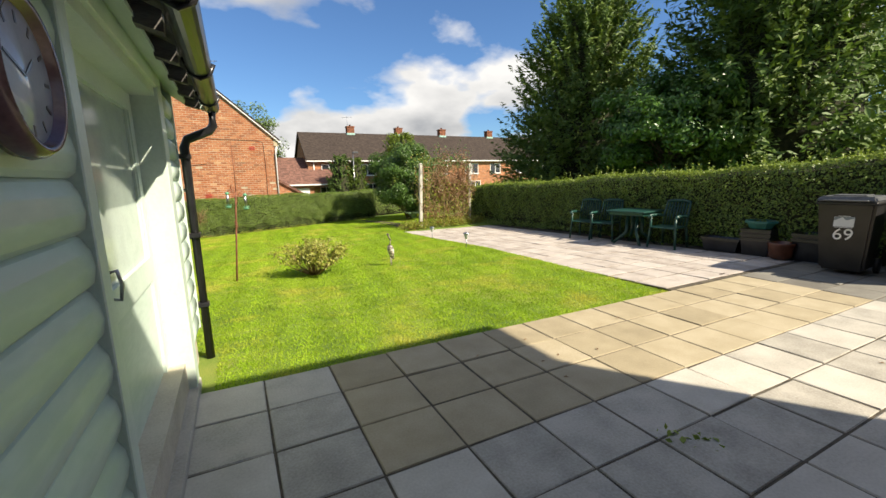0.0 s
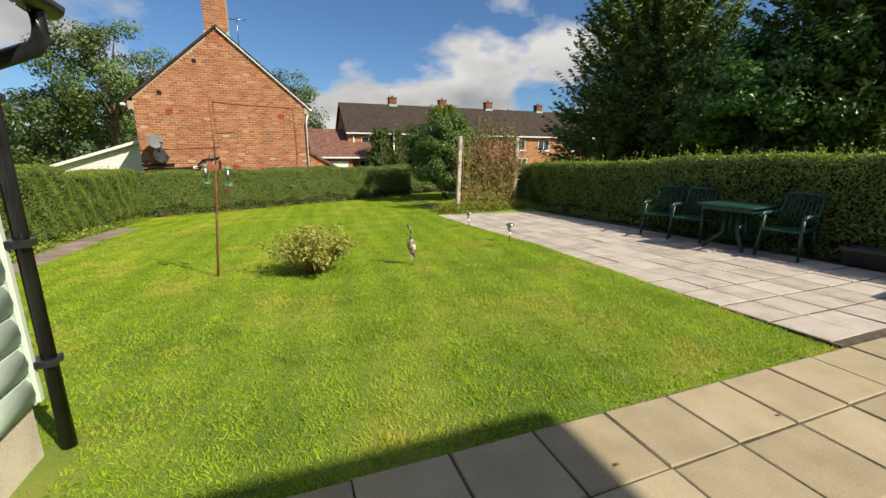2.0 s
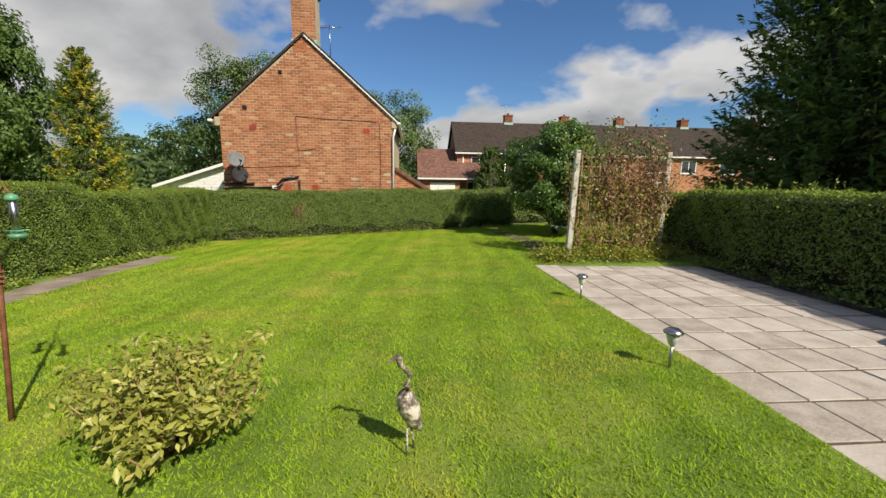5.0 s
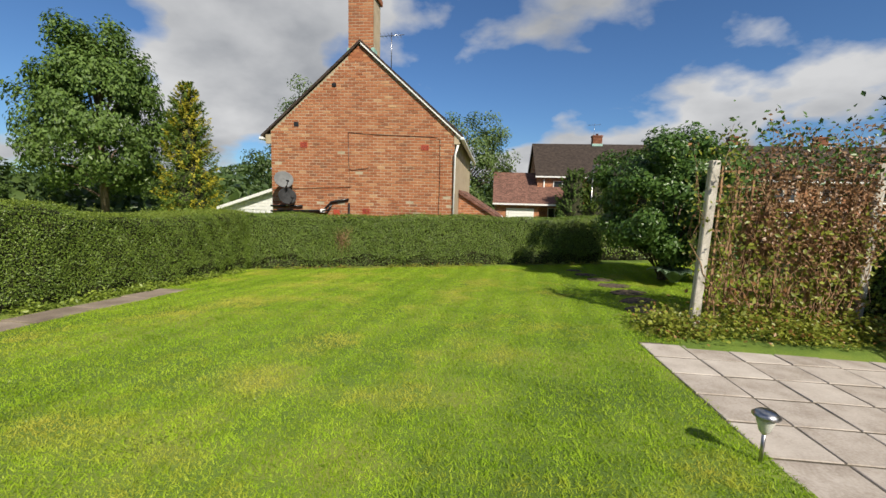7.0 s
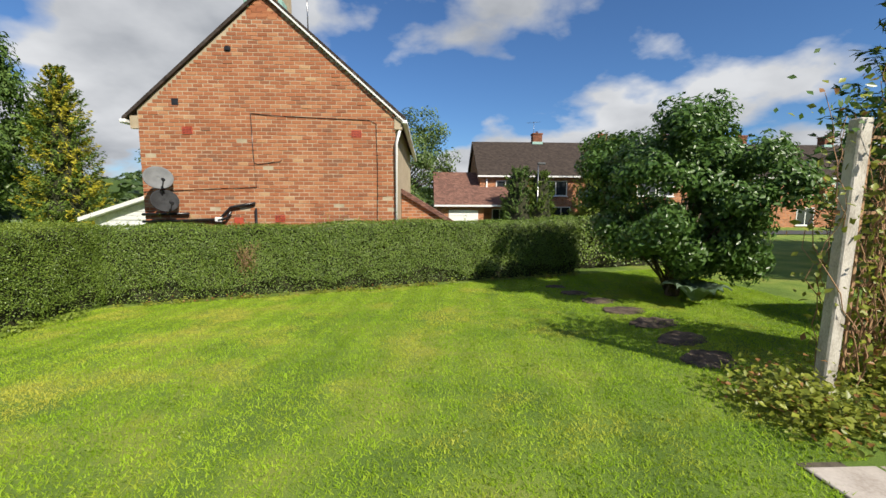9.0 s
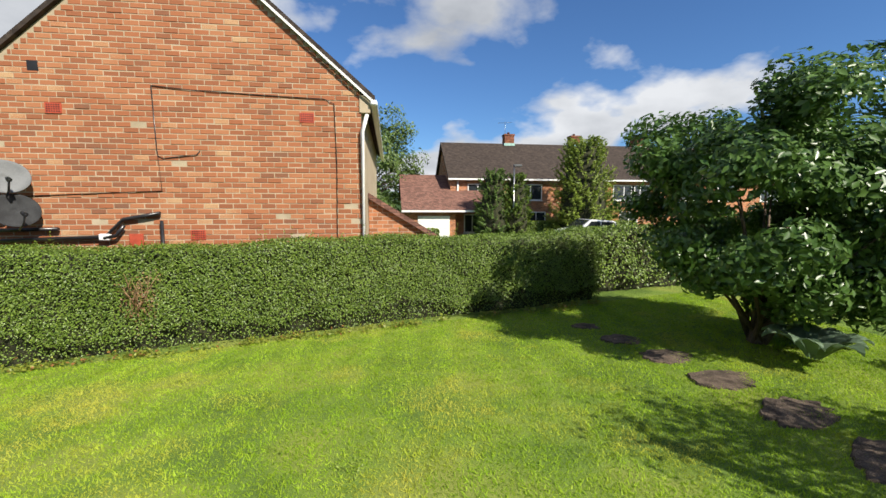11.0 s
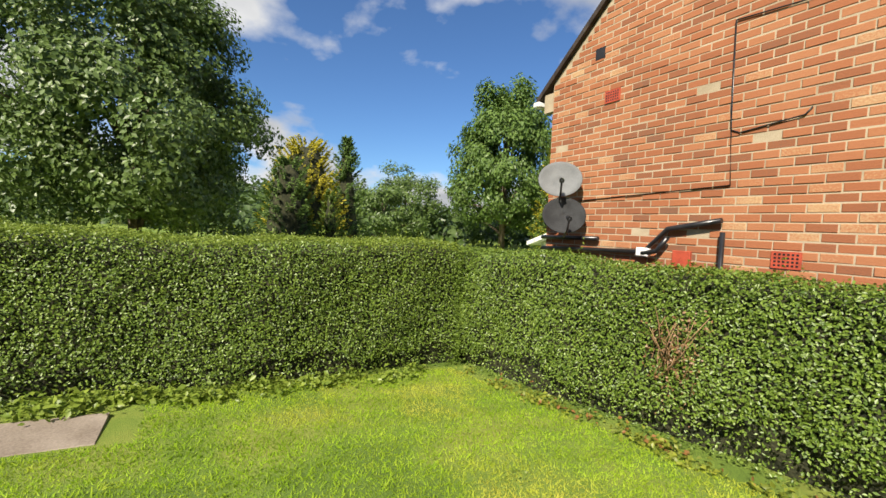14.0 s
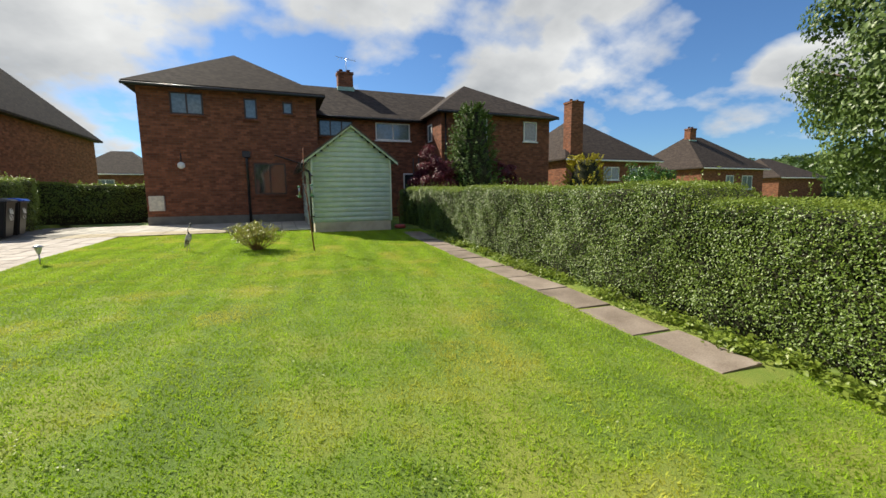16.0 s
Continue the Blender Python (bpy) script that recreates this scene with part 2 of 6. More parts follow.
M_CONIFER = leafmat("conifer_spray", (0.055, 0.11, 0.02), (0.155, 0.245, 0.045), gloss=0.6)
M_CONIFER_L = leafmat("conifer_light", (0.06, 0.12, 0.015), (0.17, 0.24, 0.03), gloss=0.6)
M_GOLD = leafmat("golden_spray", (0.28, 0.26, 0.02), (0.58, 0.50, 0.04), gloss=0.6, tr=0.3)
M_BIRCH = leafmat("birch_leaf", (0.055, 0.10, 0.022), (0.165, 0.24, 0.062), (0.32, 0.38, 0.20), oddshare=0.05)
M_BROAD = leafmat("broad_leaf", (0.035, 0.10, 0.014), (0.10, 0.21, 0.03), (0.30, 0.38, 0.16), gloss=0.32, oddshare=0.03)
M_LILAC = leafmat("shrub_leaf", (0.04, 0.10, 0.018), (0.12, 0.21, 0.045), (0.26, 0.34, 0.15), gloss=0.35)
M_BUSH = leafmat("azalea_leaf", (0.17, 0.19, 0.03), (0.46, 0.46, 0.10), (0.50, 0.36, 0.13), oddshare=0.1, tr=0.3)
M_CLIMB = leafmat("climber_leaf", (0.14, 0.18, 0.025), (0.33, 0.36, 0.05), (0.34, 0.17, 0.06), oddshare=0.2, tr=0.35)
M_DRY = leafmat("dry_climber", (0.16, 0.085, 0.04), (0.33, 0.19, 0.09), tr=0.2)
M_RED = leafmat("copper_leaf", (0.08, 0.015, 0.025), (0.22, 0.04, 0.055), tr=0.25)
M_RHUB = leafmat("silver_leaf", (0.17, 0.26, 0.17), (0.34, 0.44, 0.32))
M_WOOD_FAR = leafmat("woodland", (0.035, 0.07, 0.018), (0.09, 0.14, 0.035), (0.14, 0.19, 0.05), oddshare=0.08)


# ---- mesh helpers ----
def link_mesh(name, me, material, parent=None, label="", kind=""):
    if material and not me.materials:
        me.materials.append(material)
    ob = new(name, me)
    if parent:
        ob.parent = parent
    return tagged(ob, label, kind=kind)


def part(name, bm, material, parent=None, label="", smooth=False):
    me = bpy.data.meshes.new(name)
    if smooth:
        for f in bm.faces:
            f.smooth = True
    bm.to_mesh(me)
    bm.free()
    return link_mesh(name, me, material, parent, label)


def thing(name, label, category, at=(0, 0, 0), group="", rz=0.0):
    ob = tagged(new(name), label, category, group)
    ob.matrix_world = pose(*at, 0, 0, rz)
    return ob


def bx(bm, x0, x1, y0, y1, z0, z1, bevel=0.0, m=None):
    r = bmesh.ops.create_cube(bm, size=1, matrix=Matrix.Translation(((x0 + x1) / 2, (y0 + y1) / 2, (z0 + z1) / 2)) @ Matrix.Diagonal((abs(x1 - x0), abs(y1 - y0), abs(z1 - z0), 1)))
    vs = r["verts"]
    if bevel:
        es = list({e for v in vs for e in v.link_edges})
        rb = bmesh.ops.bevel(bm, geom=es, offset=bevel, segments=1, affect="EDGES")
        vs = list({v for v in rb["verts"]})
        if m is not None:
            allv = {v for f in bm.faces for v in f.verts}
            vs = [v for v in allv]
    if m is not None:
        bmesh.ops.transform(bm, matrix=m, verts=vs)
    return bm


def box(x0, x1, y0, y1, z0, z1, bevel=0.0, m=None):
    return bx(bmesh.new(), x0, x1, y0, y1, z0, z1, bevel, m)


def tube_into(bm, pts, radii, n=8, cap=True):
    rings = []
    pts = [Vector(p) for p in pts]
    if not hasattr(radii, "__len__"):
        radii = [radii] * len(pts)
    for i, p in enumerate(pts):
        d = (pts[min(i + 1, len(pts) - 1)] - pts[max(i - 1, 0)]).normalized()
        q = d.to_track_quat("Z", "Y")
        rings.append([bm.verts.new(p + q @ Vector((radii[i] * math.cos(a), radii[i] * math.sin(a), 0))) for a in [2 * math.pi * k / n for k in range(n)]])
    for a, b in zip(rings, rings[1:]):
        for k in range(n):
            f = bm.faces.new((a[k], a[(k + 1) % n], b[(k + 1) % n], b[k]))
            f.smooth = True
    if cap and n > 2:
        bm.faces.new(rings[0][::-1]); bm.faces.new(rings[-1])
    return bm


def tube(pts, radii, n=8):
    return tube_into(bmesh.new(), pts, radii, n)


def lathe(profile, n=24):
    """Turned shape from (radius, z) pairs."""
    bm = bmesh.new()
    rings = [[bm.verts.new((r * math.cos(2 * math.pi * k / n), r * math.sin(2 * math.pi * k / n), z)) for k in range(n)] for r, z in profile]
    for a, b in zip(rings, rings[1:]):
        for k in range(n):
            f = bm.faces.new((a[k], a[(k + 1) % n], b[(k + 1) % n], b[k]))
            f.smooth = n > 8
    bm.faces.new(rings[0][::-1]); bm.faces.new(rings[-1])
    return bm


def prism(poly, axis, a, b):
    """A flat outline given thickness along an axis ('x' or 'y'); the outline is (u, z)."""
    bm = bmesh.new()
    mk = (lambda u, z, d: (d, u, z)) if axis == "x" else (lambda u, z, d: (u, d, z))
    va = [bm.verts.new(mk(u, z, a)) for u, z in poly]
    vb = [bm.verts.new(mk(u, z, b)) for u, z in poly]
    bm.faces.new(va); bm.faces.new(vb[::-1])
    for i in range(len(poly)):
        j = (i + 1) % len(poly)
        bm.faces.new((va[i], vb[i], vb[j], va[j]))
    bmesh.ops.recalc_face_normals(bm, faces=bm.faces)
    return bm


def soup(name, verts, faces_n, material, parent=None, label="", kind="stuff"):
    """Many small separate faces: verts (N, k, 3), each row k corners of faces given by faces_n."""
    n, k, _ = verts.shape
    tris = np.asarray(faces_n)
    idx = (np.arange(n)[:, None, None] * k + tris[None]).reshape(-1)
    me = bpy.data.meshes.new(name)
    me.vertices.add(n * k)
    me.vertices.foreach_set("co", verts.astype(np.float32).reshape(-1))
    nf, w = n * len(tris), tris.shape[1]
    me.loops.add(nf * w)
    me.loops.foreach_set("vertex_index", idx.astype(np.int32))
    me.polygons.add(nf)
    me.polygons.foreach_set("loop_start", np.arange(0, nf * w, w, dtype=np.int32))
    me.polygons.foreach_set("loop_total", np.full(nf, w, dtype=np.int32))
    me.update(calc_edges=True)
    return link_mesh(name, me, material, parent, label, kind)


def unit(v):
    return v / (np.linalg.norm(v, axis=-1, keepdims=True) + 1e-9)


def leaves(name, c, nrm, size, material, parent, aspect=0.5, jitter=0.6, droop=0.0, along=None, rng=None, label=""):
    """Folded leaves at centres c that face roughly along nrm."""
    rng = rng or np.random.default_rng(5)
    n = len(c)
    nrm = unit(nrm + rng.normal(0, jitter, (n, 3)))
    d = rng.normal(0, 1, (n, 3)) if along is None else along + rng.normal(0, 0.35, (n, 3))
    d[:, 2] -= droop
    d = unit(d - nrm * (d * nrm).sum(1, keepdims=True))
    s = np.cross(nrm, d)
    ln = size * rng.uniform(0.65, 1.3, (n, 1))
    wd = ln * aspect * 0.5
    fold = nrm * wd * 0.35
    v = np.stack([c - d * ln * 0.5, c - s * wd + fold + d * ln * 0.05, c + d * ln * 0.5, c + s * wd + fold + d * ln * 0.05], 1)
    return soup(name, v, [(0, 1, 2), (0, 2, 3)], material, parent, label)


# ---- ground ----
FY = [(-500, 0.0), (2.9, -0.02), (4, -0.055), (5.5, -0.11), (7, -0.16), (10, -0.30), (12, -0.36), (14.5, -0.50), (18, -0.66), (22, -0.8), (45, -0.9), (60, -1.2), (120, -6), (300, -20), (3000, -20)]
SY = [(-500, 0.0), (3, 0.0), (7, 0.02), (12, 0.02), (18, 0.042), (3000, 0.042)]


def gz(x, y):
    """Height of the ground."""
    f = np.interp(y, [a for a, _ in FY], [b for _, b in FY])
    s = np.interp(y, [a for a, _ in SY], [b for _, b in SY])
    return f + s * np.clip(x, -4.5, 8)


def pz(y):
    """Height of the long patio."""
    return float(np.interp(y, [2.9, 12], [0.0, -0.265]))


def grid_mesh(name, xs, ys, zf, material, label=""):
    X, Y = np.meshgrid(xs, ys)
    Z = zf(X, Y)
    nx = len(xs)
    v = np.stack([X, Y, Z], -1).reshape(-1, 3)
    f = [(j * nx + i, j * nx + i + 1, (j + 1) * nx + i + 1, (j + 1) * nx + i) for j in range(len(ys) - 1) for i in range(nx - 1)]
    me = bpy.data.meshes.new(name)
    me.from_pydata(v.tolist(), [], f)
    me.polygons.foreach_set("use_smooth", [True] * len(f))
    return link_mesh(name, me, material, None, label, "structure")


def spread(lo, a, b, hi, fine, n=14):
    left = a - np.geomspace(1, a - lo + 1, n)[::-1] + 1
    right = b + np.geomspace(1, hi - b + 1, n) - 1
    return np.concatenate([left[:-1], np.arange(a, b, fine), right])


def ground_z(X, Y):
    z = gz(X, Y) - 0.012
    inside = (X > -0.2) & (X < 9.5) & (Y < 2.62) | (X > 4.97) & (X < 9.5) & (Y > 2.6) & (Y < 11.7)
    return np.where(inside, np.minimum(z - 0.08, -0.34), z)


grid_mesh("ground", spread(-1500, -8, 12, 1500, 0.25), spread(-800, -4, 24, 2500, 0.25), ground_z, M_LAWN, "mown green lawn with yellowed patches")

# ---- lawn grass ----
rng = np.random.default_rng(3)


def lawn_mask(x, y):
    ok = (y > np.where(x < 4.74, 2.80 + 0.03 * np.sin(x * 9), 11.86)) & (y < 18.25 + 0.165 * x) & (x > np.where(y < 14.4, np.where(y < 4.6, -3.6, -2.80), -3.75)) & (x < np.where(y < 11.9, 4.765 + 0.025 * np.sin(y * 8), np.where(y < 13.2, 5.2, 8.5)))
    ok &= ~((x < -0.2) & (y < 3.7))
    return ok


def blades(n, x0, x1, y0, y1, h, w):
    x, y = rng.uniform(x0, x1, n), rng.uniform(y0, y1, n)
    k = lawn_mask(x, y)
    x, y = x[k], y[k]
    n = len(x)
    z = gz(x, y) - 0.014
    a = rng.uniform(0, 2 * np.pi, n)
    tuft = 0.6 * np.sin(x * 31 + 3 * np.sin(y * 17)) * np.sin(y * 37 + 3 * np.sin(x * 13)) + 0.6 * np.sin(x * 9 + y * 7) * np.sin(y * 11 - x * 5)
    hh = h * rng.uniform(0.45, 1.25, n) * (1 + 0.42 * tuft)
    ww = w * rng.uniform(0.6, 1.3, n)
    lx, ly = rng.normal(0, 0.75, n) * hh, rng.normal(0, 0.75, n) * hh
    p = np.stack([x, y, z], 1)
    s = np.stack([np.cos(a) * ww, np.sin(a) * ww, np.zeros(n)], 1)
    return np.stack([p - s, p + s, p + np.stack([lx, ly, hh], 1)], 1)


def grass_material():
    m = mat("grass_blade", [(0.05, (0.17, 0.31, 0.018)), (0.5, (0.34, 0.50, 0.035)), (0.95, (0.54, 0.65, 0.075))], rough=0.5, scale=0.9, fine=7, bump=0, rand=0.45, translucent=0.46, spec=0.12)
    nt = m.node_tree
    N, L = nt.nodes.new, nt.links.new
    b = nt.nodes["Principled BSDF"]
    src = b.inputs["Base Color"].links[0].from_socket
    geo = N("ShaderNodeNewGeometry")
    # mower stripes along the garden, broken by noise
    mp = N("ShaderNodeMapping"); mp.inputs["Rotation"].default_value = (0, 0, radians(4))
    L(geo.outputs["Position"], mp.inputs[0])
    wv = N("ShaderNodeTexWave"); wv.bands_direction = "X"; wv.inputs["Scale"].default_value = 0.62; wv.inputs["Distortion"].default_value = 3.0; wv.inputs["Detail Scale"].default_value = 0.8
    L(mp.outputs[0], wv.inputs["Vector"])
    mr = N("ShaderNodeMapRange"); mr.inputs["To Min"].default_value, mr.inputs["To Max"].default_value = 0.90, 1.09
    L(wv.outputs["Fac"], mr.inputs["Value"])
    mu = N("ShaderNodeMix"); mu.data_type = "RGBA"; mu.blend_type = "MULTIPLY"; mu.inputs["Factor"].default_value = 1
    L(src, mu.inputs["A"]); L(mr.outputs[0], mu.inputs["B"])
    # dry yellow patches
    n = N("ShaderNodeTexNoise"); n.inputs["Scale"].default_value = 1.0; n.inputs["Detail"].default_value = 6; n.inputs["Roughness"].default_value = 0.6
    L(geo.outputs["Position"], n.inputs["Vector"])
    r = N("ShaderNodeValToRGB"); ramp_stops(r, [(0.52, (0, 0, 0)), (0.66, (0.85, 0.85, 0.85))])
    L(n.outputs["Fac"], r.inputs[0])
    mx = N("ShaderNodeMix"); mx.data_type = "RGBA"; L(r.outputs[0], mx.inputs["Factor"]); L(mu.outputs["Result"], mx.inputs["A"]); mx.inputs["B"].default_value = (0.60, 0.56, 0.10, 1)
    for link in list(src.links):
        if link.to_node.bl_idname != "ShaderNodeMix":
            L(mx.outputs["Result"], link.to_socket)
    return m


M_GRASS = grass_material()
gv = np.concatenate([blades(410000, -4, 5, 2.78, 10, 0.023, 0.0048), blades(550000, -4, 9, 10, 20.0, 0.023, 0.0052)])
tagged(soup("grass", gv, [(0, 1, 2)], M_GRASS, None, "short mown green grass blades of the lawn"), category="grass")

# ---- hedges ----
def hedge(name, label, p0, p1, depth, zb0, zb1, zt0, zt1, n, leaf, topmat, seed, core_only=False, steps=(), sprigs=0):
    """A clipped hedge along p0-p1; its face is on the left of that way, its body to the right."""
    r = np.random.default_rng(seed)
    h = thing(name, label, "hedge")
    p0, p1 = np.array(p0, float), np.array(p1, float)
    d = p1 - p0
    ln = np.linalg.norm(d)
    d /= ln
    nr = np.array([-d[1], d[0]])

    def wob(u, v):
        return 0.05 * np.sin(u * 1.7 + seed) + 0.03 * np.sin(u * 4.3 + v * 3.1) + 0.025 * np.sin(u * 9.1 - v * 6.0 + seed)

    def top(u):
        z = zt0 + (zt1 - zt0) * u / ln + 0.03 * np.sin(u * 1.3 + seed) + 0.02 * np.sin(u * 3.7)
        for a, dz in steps:
            z = z + dz / (1 + np.exp(-(u - a) * 20))
        return z

    def base(u):
        return zb0 + (zb1 - zb0) * u / ln

    # inner mass: a solid fill, near black for the shade among the twigs
    us = np.linspace(0, ln, max(4, int(ln / 0.3)))
    vs, fs = [], []
    for u in us:
        for off, f in ((0.10, 0.0), (0.0, 0.25), (0.0, 0.95), (0.12, 1.0), (depth - 0.12, 1.0), (depth, 0.95), (depth, 0.0)):
            zz = base(u) - 0.08 + (top(u) - 0.05 - base(u) + 0.08) * f
            q = p0 + d * u - nr * (off + 0.15 + (wob(u, zz) if off < 0.2 else 0))
            vs.append((q[0], q[1], zz))
    k = 7
    for i in range(len(us) - 1):
        for j in range(k - 1):
            fs.append((i * k + j, (i + 1) * k + j, (i + 1) * k + j + 1, i * k + j + 1))
    fs.append(tuple(range(k))); fs.append(tuple((len(us) - 1) * k + j for j in reversed(range(k))))
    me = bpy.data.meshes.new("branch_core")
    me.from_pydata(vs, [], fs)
    link_mesh("branch_core", me, M_INNER_SHADE, h, "solid fill for inner twigs, coloured dark as shade")
    # face leaves
    hgt = (zt0 + zt1) / 2 - (zb0 + zb1) / 2
    nf = int(n * ln * hgt)
    u, f = r.uniform(0, ln, nf), r.uniform(0.02, 1, nf) ** 0.92
    tu = top(u)
    z = base(u) + (tu - base(u)) * f
    keep = ((f > 0.10 + 0.10 * (1 + noise_field(u * 1.7, z * 0.3, seed + 9))) | (r.uniform(0, 1, nf) < 0.30))
    u, f, z = u[keep], f[keep], z[keep]
    off = wob(u, z) + r.exponential(0.03, len(u)) - 0.02 + 0.10 * np.clip(0.2 - f, 0, 1) + 0.10 * np.clip((f - 0.93) / 0.07, 0, 1) ** 2 + 0.05 * np.clip(-noise_field(u * 2.2, z * 2.5, seed + 3), 0, 1)
    c = np.stack([p0[0] + d[0] * u - nr[0] * off, p0[1] + d[1] * u - nr[1] * off, z], 1)
    nn = np.tile([nr[0], nr[1], 0.45], (len(u), 1))
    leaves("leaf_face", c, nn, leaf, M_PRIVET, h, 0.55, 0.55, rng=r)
    # top leaves
    nt = int(n * 0.8 * ln * depth)
    u, w = r.uniform(0, ln, nt), r.uniform(0.0, depth, nt)
    z = top(u) + r.normal(0, 0.018, nt) - 0.09 * np.clip((0.12 - w) / 0.12, 0, 1) ** 2
    c = np.stack([p0[0] + d[0] * u - nr[0] * w, p0[1] + d[1] * u - nr[1] * w, z], 1)
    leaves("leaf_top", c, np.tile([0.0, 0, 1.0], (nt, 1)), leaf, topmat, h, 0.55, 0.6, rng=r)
    # ends
    for uu, sg in ((0, -1), (ln, 1)):
        ne = int(n * 0.8 * depth * hgt)
        w, f = r.uniform(0, depth, ne), r.uniform(0, 1, ne)
        z = base(uu) + (top(np.array([uu]))[0] - base(uu)) * f
        o = sg * (r.exponential(0.03, ne) * -1 + 0.03)
        c = np.stack([p0[0] + d[0] * (uu + o) - nr[0] * w, p0[1] + d[1] * (uu + o) - nr[1] * w, z], 1)
        leaves("leaf_end", c, np.tile([d[0] * sg, d[1] * sg, 0.3], (ne, 1)), leaf, M_PRIVET, h, 0.55, 0.55, rng=r)
    if sprigs:
        u, w = r.uniform(0, ln, sprigs), r.uniform(0.05, depth, sprigs)
        hs = r.uniform(0.05, 0.24, sprigs) * (r.uniform(0, 1, sprigs) ** 1.5 + 0.25)
        k = 9
        t = np.tile(np.linspace(0.1, 1, k), sprigs)
        uu, ww = np.repeat(u, k), np.repeat(w, k)
        c = np.stack([p0[0] + d[0] * uu - nr[0] * ww, p0[1] + d[1] * uu - nr[1] * ww, top(uu) + np.repeat(hs, k) * t], 1) + r.normal(0, 0.013, (sprigs * k, 3))
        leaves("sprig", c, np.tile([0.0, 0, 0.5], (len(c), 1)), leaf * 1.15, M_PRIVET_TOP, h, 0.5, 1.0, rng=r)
    return h


def noise_field(a, b, seed):
    return (np.sin(a * 2.1 + seed * 1.3 + 1.7 * np.sin(b * 1.9)) + np.sin(b * 3.3 + 2.2 * np.sin(a * 1.4 + seed)) + 0.7 * np.sin(a * 5.1 + b * 4.7)) / 2.7


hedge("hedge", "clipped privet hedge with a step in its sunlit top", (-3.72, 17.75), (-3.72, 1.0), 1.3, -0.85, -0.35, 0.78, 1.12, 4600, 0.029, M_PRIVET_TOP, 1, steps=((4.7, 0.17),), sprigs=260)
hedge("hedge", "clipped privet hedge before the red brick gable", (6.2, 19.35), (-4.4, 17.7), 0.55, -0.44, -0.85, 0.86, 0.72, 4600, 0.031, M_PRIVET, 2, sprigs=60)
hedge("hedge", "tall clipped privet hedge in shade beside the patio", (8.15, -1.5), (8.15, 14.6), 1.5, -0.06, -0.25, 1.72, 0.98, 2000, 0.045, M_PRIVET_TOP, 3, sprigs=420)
hedge("hedge", "dark clipped hedge at the end of the garden", (11.5, 20.4), (6.3, 20.0), 1.0, -0.4, -0.4, 0.85, 0.9, 900, 0.06, M_PRIVET, 4)


hedge("hedge", "clipped green hedge beyond the bins and the drive", (5.7, -6.2), (11.0, -5.6), 0.9, 0.0, 0.0, 1.65, 1.75, 700, 0.07, M_PRIVET_TOP, 8, sprigs=40)


